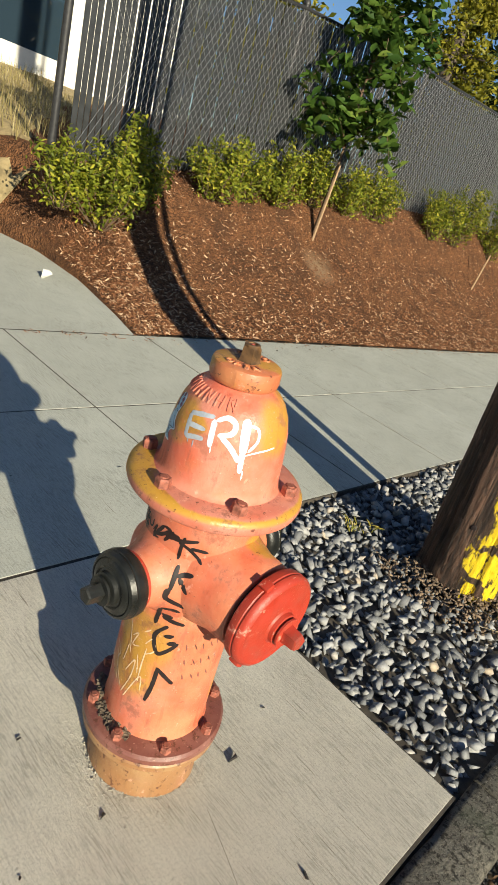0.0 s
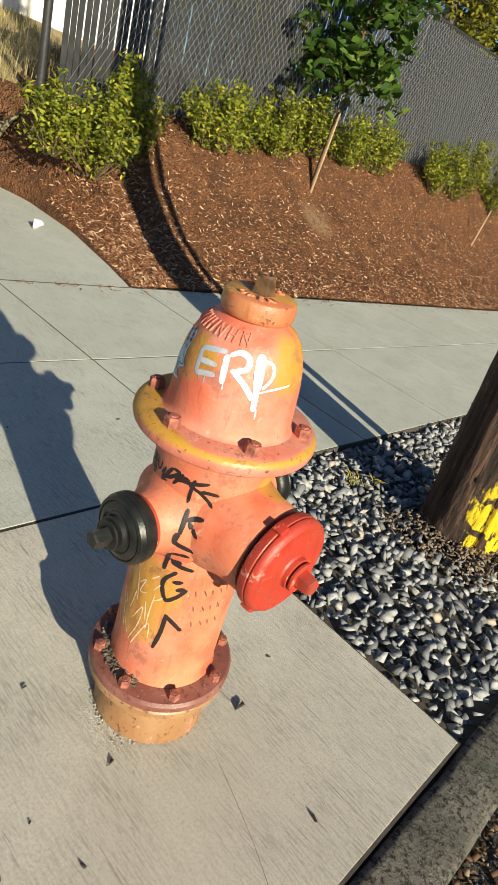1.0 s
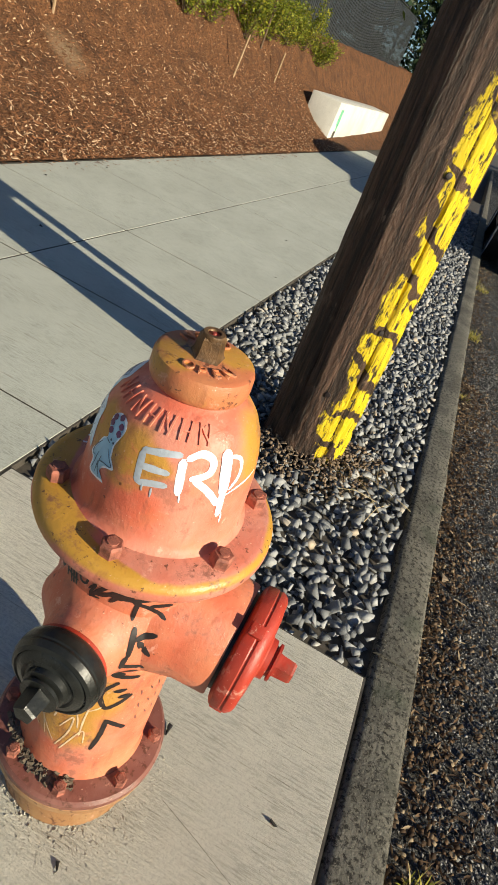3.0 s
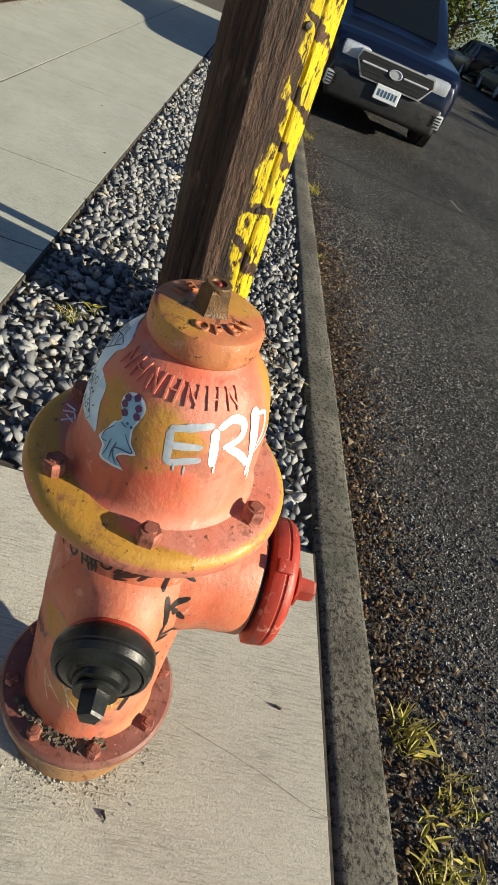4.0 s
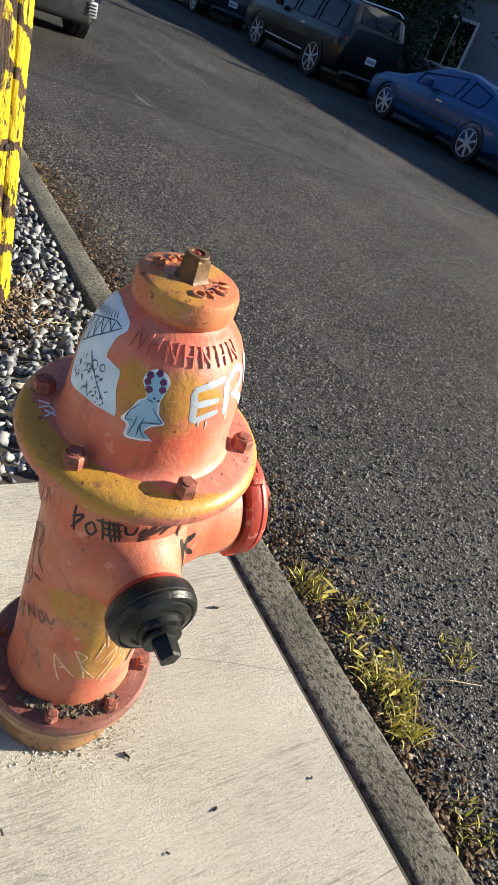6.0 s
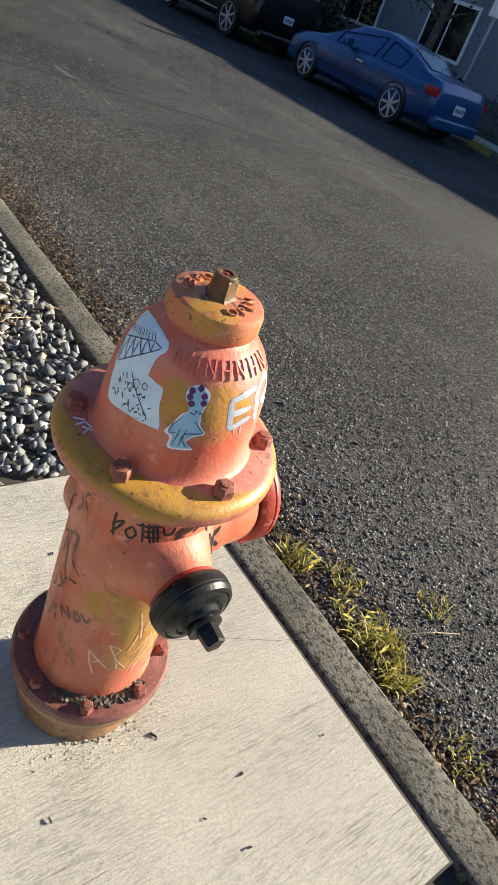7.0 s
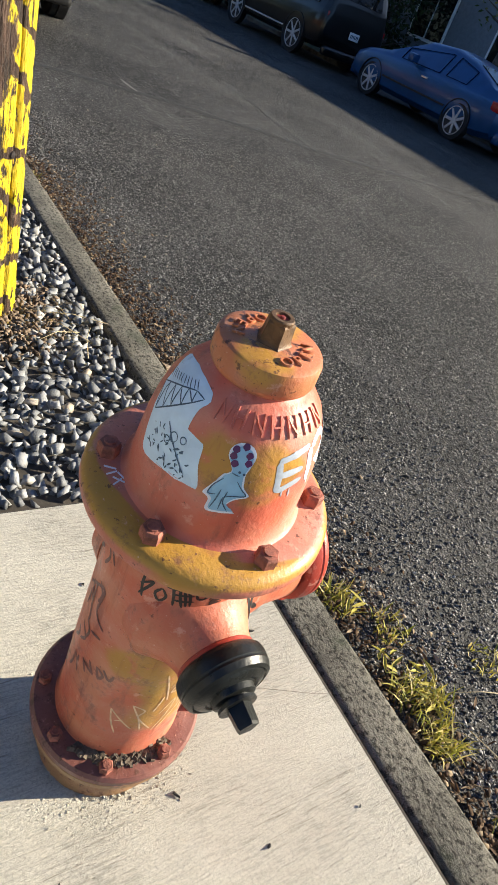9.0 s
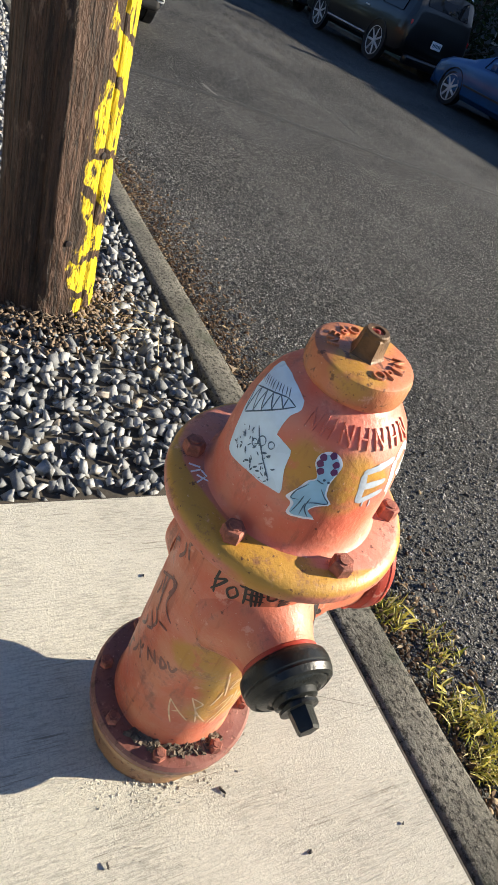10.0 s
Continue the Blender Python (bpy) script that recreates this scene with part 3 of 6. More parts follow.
for i in range(6):
    a = radians(122 + 60 * i)
    hex_bolt("flange_bolt", hydrant, 0.0135, 0.017, pose(0.1245 * math.cos(a), 0.1245 * math.sin(a), 0.6965, 3 * (i % 3 - 1), 0, 25 * i), P_BOLT)
for i in range(8):
    a = radians(16 + 45 * i)
    hex_bolt("base_bolt", hydrant, 0.0115, 0.016, pose(0.125 * math.cos(a), 0.125 * math.sin(a), 0.1525, 0, 4 * (i % 2), 35 * i), P_BOLT)


def hose_cap(m, label):
    c = turned("hose_cap", [(0.047, 0.126), (0.053, 0.130), (0.0575, 0.135), (0.059, 0.143), (0.0585, 0.151), (0.0570, 0.1525), (0.0570, 0.1545), (0.0580, 0.156), (0.0545, 0.164), (0.050, 0.1665), (0.048, 0.1645), (0.045, 0.1675), (0.036, 0.1705), (0.033, 0.1685), (0.029, 0.1705), (0.028, 0.178), (0.0235, 0.1795), (0.0195, 0.180), (0.0195, 0.183), (0.025, 0.1835), (0.025, 0.1875), (0.0, 0.188)], P_BLACK, hydrant, label, m)
    bm = bmesh.new()
    revolve(bm, [(0.0170, 0.186), (0.0165, 0.192), (0.0152, 0.211), (0.0135, 0.2145), (0.0, 0.215)], 5, m)
    part("cap_nut", bm, P_BLACK, c)
    return c


hose_cap(X_OUT @ pose(0, 0, 0.015), "black hose nozzle cap")
hose_cap(X_IN @ pose(0, 0, 0.015), "black hose nozzle cap")
turned("nozzle_ring", [(0.049, 0.122), (0.051, 0.124), (0.051, 0.129), (0.049, 0.131)], P_RED, hydrant, "thin red gasket ring", X_OUT @ pose(0, 0, 0.015))
# near-black cylinder in the gap between the pumper neck and its cap
turned("pumper_thread", [(0.070, 0.14), (0.070, 0.170)], plain("dark nozzle thread", (0.03, 0.02, 0.018), 0.5, 0.2, 0.3, 60, 0.3), hydrant, "dark threaded nozzle end", PUMP)
pcap = turned("pumper_cap", [(0.070, 0.158), (0.080, 0.160), (0.0865, 0.164), (0.088, 0.170), (0.088, 0.178), (0.0868, 0.1795), (0.0868, 0.1815), (0.0878, 0.183), (0.0872, 0.188), (0.083, 0.194), (0.078, 0.1965), (0.075, 0.1955), (0.060, 0.199), (0.036, 0.201), (0.0325, 0.200), (0.029, 0.203), (0.028, 0.210), (0.0215, 0.2115), (0.0215, 0.2145), (0.0265, 0.2155), (0.0265, 0.219), (0.0, 0.220)], P_RED, hydrant, "glossy red pumper cap", PUMP)
bm = bmesh.new()
revolve(bm, [(0.0178, 0.218), (0.0170, 0.224), (0.0155, 0.2425), (0.0135, 0.246), (0.0, 0.246)], 5, PUMP)
part("cap_nut", bm, P_RED, pcap)
for a in (25, 145, 265):
    bm = bmesh.new()
    box(bm, -0.009, 0.009, 0.083, 0.0935, 0.166, 0.186, 0.003, 2, PUMP @ pose(0, 0, 0, 0, 0, a))
    part("cap_lug", bm, P_RED, pcap, smooth=40)

# raised bars of the maker's mark round the bonnet, and the word on the cap
from mathutils.bvhtree import BVHTree


def skin_of(ob):
    bm = bmesh.new()
    bm.from_mesh(ob.data)
    tree = BVHTree.FromBMesh(bm)
    bm.free()
    return tree


bm = bmesh.new()
revolve(bm, BARREL, 72)
revolve(bm, NECK, 48, X_OUT)
revolve(bm, PUMP_NECK, 56, PUMP)
SKIN = {"bonnet": skin_of(bonnet), "barrel": BVHTree.FromBMesh(bm)}
bm.free()


def on_skin(skin, deg, z, lift):
    """The place on the bonnet or barrel at this bearing and height, and its normal."""
    a = radians(deg)
    out = Vector((math.cos(a), math.sin(a), 0))
    hit = SKIN[skin].ray_cast(out * 0.30 + Vector((0, 0, z)), -out)
    if hit[0] is None:
        return out * 0.1 + Vector((0, 0, z)), out
    nrm = hit[1] if hit[1].dot(out) > 0 else -hit[1]
    return hit[0] + nrm * lift, nrm


def stroke(name, skin, pts, width, material, parent, label="", lift=0.0006, taper=0.75, thick=0.0):
    """A brushed line over the skin through (bearing, height) points."""
    dense = []
    run = [pts[0]]
    for a, z in pts[1:]:
        a += 360 * round((run[-1][0] - a) / 360)
        run.append((a, z))
    if len(run) == 2 and not thick:
        (a, z), (b, w) = run
        bow = 0.05 * math.sin(a * 7 + z * 300)
        run.insert(1, ((a + b) / 2 + (w - z) * 500 * bow, (z + w) / 2 + (b - a) * 0.0018 * bow))
    p = [Vector(q) for q in [run[0]] + run + [run[-1]]]
    for i in range(1, len(p) - 2):
        n = max(3, int(math.hypot((p[i + 1].x - p[i].x) * 0.0018, p[i + 1].y - p[i].y) / 0.0025))
        for j in range(n):
            t = j / n
            q = 0.5 * (2 * p[i] + (p[i + 1] - p[i - 1]) * t + (2 * p[i - 1] - 5 * p[i] + 4 * p[i + 1] - p[i + 2]) * t * t + (3 * p[i] - p[i - 1] - 3 * p[i + 1] + p[i + 2]) * t ** 3)
            dense.append((q.x, q.y))
    dense.append(run[-1])
    pos = [on_skin(skin, a, z, lift) for a, z in dense]
    bm = bmesh.new()
    rows = []
    for i, (p, nrm) in enumerate(pos):
        d = pos[min(i + 1, len(pos) - 1)][0] - pos[max(i - 1, 0)][0]
        side = nrm.cross(d)
        side = side.normalized() if side.length > 1e-6 else Vector((0, 0, 1))
        w = width * 0.5 * (taper + (1 - taper) * math.sin(math.pi * (i + 0.5) / len(pos))) * (1 + 0.16 * noise.noise((i * 0.25, width * 900, p.z * 60))) * min(1, 0.45 + 0.28 * min(i, len(pos) - 1 - i))
        rows.append([bm.verts.new(p + side * w), bm.verts.new(p + nrm * (thick + 0.0002)), bm.verts.new(p - side * w)])
    for r, s in zip(rows, rows[1:]):
        bm.faces.new((r[0], s[0], s[1], r[1]))
        bm.faces.new((r[1], s[1], s[2], r[2]))
    return part(name, bm, material, parent, label, smooth=60)


def cast_bar(p0, p1, width, height):
    """A flat-topped raised bar lying over the bonnet."""
    ends = [on_skin("bonnet", *p, 0.0) for p in (p0, ((p0[0] + p1[0]) / 2, (p0[1] + p1[1]) / 2), p1)]
    run = (ends[2][0] - ends[0][0]).normalized()
    bm = bmesh.new()
    rows = []
    for k, (p, nrm) in enumerate(ends):
        side = nrm.cross(run).normalized() * width * 0.5
        e = run * (0.0006 * (1 - k))
        rows.append([bm.verts.new(q) for q in (p - nrm * 0.002 + side * 1.25, p + e + nrm * height + side * 0.75, p + e + nrm * height - side * 0.75, p - nrm * 0.002 - side * 1.25)])
    for r, t in zip(rows, rows[1:]):
        for j in range(3):
            bm.faces.new((r[j], t[j], t[j + 1], r[j + 1]))
    bm.faces.new(rows[0])
    bm.faces.new(rows[-1][::-1])
    return part("cast_bar", bm, P_DOME, bonnet)


for i, a in enumerate((125, 139, 154.5, 169, 184, 200, 216)):
    for da in (-4.6, 4.2):
        cast_bar((a + da, 0.8535), (a + da * 0.75, 0.8365), 0.0026, 0.0022)
    if i % 2 == 0:
        cast_bar((a - 4, 0.852), (a + 4, 0.839), 0.0024, 0.0021)
    else:
        cast_bar((a - 4, 0.8455), (a + 3, 0.8455), 0.0022, 0.0021)


def letter(ch, size, depth):
    cu = bpy.data.curves.new("letter", "FONT")
    cu.body, cu.size, cu.extrude, cu.align_x, cu.align_y = ch, size, depth, "CENTER", "CENTER"
    tmp = new("letter", cu)
    bpy.context.view_layer.update()
    me = bpy.data.meshes.new_from_object(tmp.evaluated_get(bpy.context.evaluated_depsgraph_get()))
    bpy.data.objects.remove(tmp)
    bpy.data.curves.remove(cu)
    return me


for word, start in (("OPEN", 172), ("OPEN", -8)):
    for i, ch in enumerate(word):
        a = start + i * 24
        me = letter(ch, 0.019, 0.0018)
        me.materials.clear()
        me.materials.append(P_CAP)
        ob = new("raised_letter", me)
        ob.parent = cap
        ob.matrix_basis = pose(0.037 * math.cos(radians(a)), 0.037 * math.sin(radians(a)), 0.8975, 0, 0, a + 90)

# marker lettering and tags
W = 0.0095
E_ = [[(175.5, 0.815), (203, 0.8245)], [(176.5, 0.815), (179.5, 0.7785)], [(178, 0.799), (198, 0.802)], [(179.5, 0.779), (199, 0.788)]]
for s in E_:
    stroke("marker_stroke", "bonnet", s, W * 0.85, GREY_TAG, bonnet, lift=0.0003)
R_ = [[(204, 0.8215), (206.5, 0.780)], [(206, 0.821), (216, 0.829), (225, 0.8235), (223.5, 0.809), (211, 0.801)], [(213.5, 0.802), (225, 0.789), (236, 0.7685)]]
F_ = [[(236.5, 0.8335), (236.3, 0.812), (237.5, 0.782)], [(236.8, 0.800), (238.5, 0.751)], [(238, 0.826), (249, 0.821), (250.5, 0.805), (242, 0.786)], [(237.5, 0.779), (252.5, 0.7865), (272, 0.7915)]]
for s, w in zip(R_ + F_, (1.0, 0.9, 0.95, 1.55, 0.95, 0.55, 0.3)):
    stroke("marker_stroke", "bonnet", s, W * w, WHITE, bonnet, lift=0.0003 + 0.0001 * w)
# runs of thin paint below the letters
for a, z, d in ((241, 0.752, 0.012), (208, 0.778, 0.006), (190, 0.776, 0.007), (184, 0.776, 0.004)):
    stroke("marker_stroke", "bonnet", [(a, z + 0.004), (a + 0.6, z - d)], 0.0022, WHITE if a > 200 else GREY_TAG, bonnet)
TAGS = [[(184, 0.634), (172, 0.590)], [(184, 0.634), (192, 0.632), (183, 0.612), (171, 0.598)], [(196, 0.634), (187, 0.601)], [(194, 0.625), (203, 0.627)], [(188, 0.614), (198, 0.619)], [(192, 0.618), (221, 0.634)], [(208, 0.634), (206, 0.578)], [(203, 0.617), (215, 0.608), (228, 0.586)], [(215, 0.612), (232, 0.611)],
        [(209, 0.566), (207, 0.507)], [(210, 0.548), (224, 0.559)], [(213, 0.547), (222, 0.525)], [(206.6, 0.528), (208, 0.507), (223, 0.492)], [(205, 0.478), (200, 0.427)], [(205, 0.478), (221, 0.477)], [(203, 0.455), (216, 0.452)], [(205.7, 0.4485), (229, 0.442)],
        [(214, 0.432), (203, 0.403), (209, 0.367), (218, 0.376), (228, 0.399)], [(217, 0.393), (226, 0.400)], [(212, 0.408), (222, 0.414)], [(214.5, 0.333), (209.5, 0.247)], [(213, 0.334), (233, 0.303)]]
TAGS2 = [[(123, 0.630), (125.4, 0.568)], [(121.5, 0.600), (130, 0.617), (122.5, 0.575)], [(137, 0.614), (141, 0.598), (137.5, 0.583), (133.3, 0.597), (137, 0.614)], [(143, 0.630), (147.3, 0.582)], [(148, 0.631), (153.5, 0.582)], [(153, 0.631), (158.6, 0.587)], [(150.5, 0.630), (156, 0.584)], [(139, 0.622), (158, 0.628)], [(146, 0.596), (160, 0.600)], [(145, 0.609), (159, 0.614)], [(159, 0.628), (162, 0.608), (167, 0.610), (168, 0.628)], [(170, 0.605), (175, 0.622), (172, 0.596), (180, 0.598)]]
settle = lambda pts: [(a, z if z < 0.575 else 0.570 + (z - 0.575) * 0.78) for a, z in pts]
for i, s in enumerate(TAGS):
    stroke("ink_stroke", "barrel", settle(s), 0.0084 if i > 8 else 0.0066, INK, barrel)
for s in TAGS2:
    stroke("ink_stroke", "barrel", settle(s), 0.0040, INK, barrel)
PALE = [[(137.4, 0.298), (147.6, 0.229)], [(137.4, 0.298), (159.7, 0.247)], [(143.6, 0.266), (150, 0.274)], [(152.9, 0.322), (167.7, 0.243)], [(152.9, 0.322), (164.6, 0.306), (161.6, 0.285), (177, 0.240)],
        [(177.7, 0.369), (185.2, 0.384), (180.5, 0.353), (190, 0.360)], [(179.2, 0.286), (188.5, 0.324), (187.6, 0.281), (179.5, 0.232)], [(191.4, 0.3955), (198.5, 0.409)], [(195.6, 0.373), (203.3, 0.393), (207.2, 0.369), (198.4, 0.3515)], [(197, 0.282), (198.4, 0.365)], [(184.2, 0.227), (198.4, 0.296), (202, 0.264)], [(176, 0.345), (172, 0.300)], [(170, 0.410), (180, 0.330)], [(190, 0.340), (194, 0.300)]]
for s in PALE:
    stroke("scratch_mark", "barrel", s, 0.0028, SCRATCH, barrel, lift=0.0005)
# faded rusty tag round the shaded side
for s in ([(69, 0.474), (95, 0.515), (95, 0.465), (108, 0.447)], [(84.5, 0.503), (89, 0.429)], [(84, 0.335), (93, 0.318)], [(97, 0.353), (104, 0.330)], [(97, 0.352), (111, 0.345)], [(105, 0.367), (112, 0.343)], [(113.4, 0.371), (118, 0.346)], [(113.4, 0.371), (121, 0.362), (118, 0.347)], [(120, 0.377), (127, 0.361), (130, 0.378)], [(96, 0.420), (108, 0.428)]):
    stroke("ink_stroke", "barrel", s, 0.0052, P_MAROON, barrel)
# worn cast marks on the barrel's street side
for r in range(3):
    for c in range(6 - r):
        a, z = -124 + 9 * c + 2 * r, 0.40 - 0.036 * r
        stroke("cast_mark", "barrel", [(a, z), (a + 2 + (c % 2) * 2, z - 0.014)], 0.0028, P_MAROON, barrel, lift=0.0004)
# dark smears on the shaded side
for k in range(16):
    a, z = 62 + 11 * (k % 4) + rng.uniform(-4, 4), 0.24 + 0.022 * k
    stroke("ink_stroke", "barrel", [(a, z), (a + rng.uniform(-7, 7), z + 0.02), (a + rng.uniform(-7, 7), z + 0.035)], 0.0055, P_MAROON, barrel)


def decal(name, outline, material, lift, label=""):
    """A sticker over the bonnet: an outline in (bearing, height), filled by strips."""
    fine = []
    for i, q in enumerate(outline):
        a, b, c, d = (Vector(outline[(i + k) % len(outline)]) for k in (-1, 0, 1, 2))
        for t in (0.0, 0.25, 0.5, 0.75):
            w = 0.5 * (2 * b + (c - a) * t + (2 * a - 5 * b + 4 * c - d) * t * t + (3 * b - a - 3 * c + d) * t ** 3)
            fine.append((w.x, w.y))
    outline = fine
    zs = [z for _, z in outline]
    lo, hi = min(zs), max(zs)
    n = 34
    rows = []
    for i in range(n + 1):
        z = lo + (hi - lo) * min(max(i / n, 0.004), 0.996)
        cut = []
        for (a, za), (b, zb) in zip(outline, outline[1:] + outline[:1]):
            if (za - z) * (zb - z) < 0:
                cut.append(a + (b - a) * (z - za) / (zb - za))
        if len(cut) >= 2:
            rows.append((z, min(cut), max(cut)))
    bm = bmesh.new()
    grid = []
    for z, a, b in rows:
        grid.append([bm.verts.new(on_skin("bonnet", a + (b - a) * j / 14, z, lift)[0]) for j in range(15)])
    for r, s in zip(grid, grid[1:]):
        for j in range(14):
            bm.faces.new((r[j], r[j + 1], s[j + 1], s[j]))
    return part(name, bm, material, bonnet, label, smooth=60)


big = decal("sticker", [(50, 0.846), (60, 0.834), (68, 0.812), (74, 0.792), (79, 0.772), (85, 0.751), (103, 0.757), (118, 0.760), (131.5, 0.763), (127, 0.790), (124.5, 0.811), (119, 0.812), (112, 0.811), (110, 0.820), (109.5, 0.835), (113, 0.845), (106.5, 0.853), (98, 0.852), (89, 0.854), (70, 0.853)], STICKER, 0.0006, "large torn white and blue sticker")
arc_up = [(66 + 6.4 * k, 0.8205 + 0.0062 * k - 0.0003 * k * k) for k in range(6)]
arc_low = [(77 + 6.2 * k, 0.796 + 0.0105 * k - 0.0002 * k * k) for k in range(6)]
for arc in (arc_up, arc_low):
    stroke("sticker_line", "bonnet", arc, 0.0016, BLUE_INK, big, lift=0.0010)
for k in range(6):
    stroke("sticker_line", "bonnet", [arc_up[k], arc_low[k]], 0.0015, BLUE_INK, big, lift=0.0010)
    if k < 5:
        stroke("sticker_line", "bonnet", [arc_low[k], arc_up[k + 1]], 0.0015, BLUE_INK, big, lift=0.0010)
# hatching above the band of triangles
for k in range(11):
    a, z = 59 + 3.2 * k, 0.8335 + 0.00165 * k
    stroke("sticker_line", "bonnet", [(a, z), (a + 7, z - 0.0055)], 0.0012, BLUE_INK, big, lift=0.0010)
for k in range(60):
    a, z = rng.uniform(84, 122), rng.uniform(0.763, 0.796)
    stroke("sticker_line", "bonnet", [(a, z), (a + rng.uniform(-3, 3), z + rng.uniform(-0.006, 0.006))], rng.uniform(0.0011, 0.0022), BLUE_INK, big, lift=0.0010)
stroke("sticker_line", "bonnet", [(96, 0.806), (108, 0.790), (121, 0.771)], 0.0016, BLUE_INK, big, lift=0.0011)
for a, z, r in ((105, 0.798, 3.0), (112, 0.802, 2.2), (101, 0.790, 2.4)):
    stroke("sticker_line", "bonnet", [(a + r * math.cos(t * 1.05), z + r * 0.0017 * math.sin(t * 1.05)) for t in range(7)], 0.0012, BLUE_INK, big, lift=0.0011)
SMALL = [(145.5, 0.8278), (150, 0.829), (155, 0.827), (158.5, 0.819), (157, 0.8065), (155.6, 0.798), (156.5, 0.789), (157.5, 0.783), (162.5, 0.7735), (158, 0.770), (153.5, 0.765), (151.5, 0.757), (158, 0.749), (150, 0.7465), (140.5, 0.745), (140, 0.760), (135.5, 0.764), (136.5, 0.771), (139.5, 0.781), (142.5, 0.7935), (146.5, 0.7985), (144.5, 0.806), (141.2, 0.8135), (141.3, 0.822)]
small = decal("sticker", SMALL, WHITE, 0.0006, "small cut-out white sticker with violet dots")
for a, z in ((144.5, 0.8211), (150.2, 0.8255), (144.3, 0.8145), (154.0, 0.8185), (146.6, 0.8074), (154.8, 0.8106)):
    stroke("sticker_dot", "bonnet", [(a - 2.3, z - 0.0005), (a, z + 0.0003), (a + 2.3, z - 0.0005)], 0.0078, VIOLET, small, lift=0.0014, taper=0.4)
fill = decal("sticker_print", [(149.5 + (a - 149.5) * 0.83, 0.787 + (z - 0.787) * 0.93) for a, z in SMALL], PALE_BLUE, 0.0010, "pale blue printed shape")
for s in ([(144, 0.790), (139.5, 0.778), (138.5, 0.767), (143, 0.769)], [(152, 0.790), (156, 0.782), (160, 0.7745), (152, 0.7715), (148, 0.768)], [(145, 0.776), (144, 0.762), (142.5, 0.750)], [(149, 0.776), (148.5, 0.762), (153, 0.751)], [(147.5, 0.768), (147.5, 0.751)], [(147, 0.798), (152, 0.7965)]):
    stroke("sticker_line", "bonnet", s, 0.0013, BLUE_INK, small, lift=0.0015)
for a, z in ((150.5, 0.800), (153.5, 0.7985)):
    stroke("sticker_line", "bonnet", [(a, z), (a + 1.6, z + 0.001)], 0.0030, BLUE_INK, small, lift=0.0015)
# white scrawl and a scuff on the flange
for k, (x, y, a, l) in enumerate(((0.034, 0.116, 60, 0.014), (0.026, 0.117, 100, 0.013), (0.014, 0.112, 45, 0.016), (0.012, 0.115, 120, 0.014), (0.020, 0.108, 20, 0.012))):
    bm = bmesh.new()
    box(bm, -l / 2, l / 2, -0.0008, 0.0008, 0.6975, 0.6988, m=pose(x, y, 0, 0, 0, a))
    part("marker_stroke", bm, WHITE, hydrant)
# crust of caked dirt and leaf scraps behind the barrel foot
bm = bmesh.new()
for k in range(140):
    a, r = radians(rng.uniform(120, 205)), rng.uniform(0.104, 0.122)
    s = rng.uniform(0.0015, 0.004)
    box(bm, -s * 2, s * 2, -s, s, -s * 0.5, s * 0.6, m=pose(r * math.cos(a), r * math.sin(a), 0.156, rng.uniform(-40, 40), rng.uniform(-40, 40), rng.uniform(0, 180)))
crust = part("dirt_crust", bm, plain("caked dirt", (0.13, 0.10, 0.07), 0.95, 0, 0.5, 90, 0.4), hydrant, "caked dirt and scraps on the flange")

# crumbs of rough mortar round the base pipe
places = []
for _ in range(2400):
    a, r = rng.uniform(0, 6.283), 0.112 + 0.075 * rng.random() ** 1.8
    g = rng.choice((0.0010, 0.0017, 0.0030), p=(0.5, 0.4, 0.1))
    places.append(((r * math.cos(a) + 0.058, r * math.sin(a) - 0.021, max(0, 0.003 - 0.2 * (r - 0.112))), (g * 1.3, g, g * 0.8), 0.8))
crumbs = scatter("mortar_crumbs", rock_shapes(6, 8, rng, 0.7), places, concrete("gritty mortar", (0.57, 0.53, 0.45), (0.42, 0.38, 0.31), 1.0, 0.5, False, False), rng)
tagged(crumbs, "gritty mortar crumbs round the hydrant base", "mortar", kind="stuff")

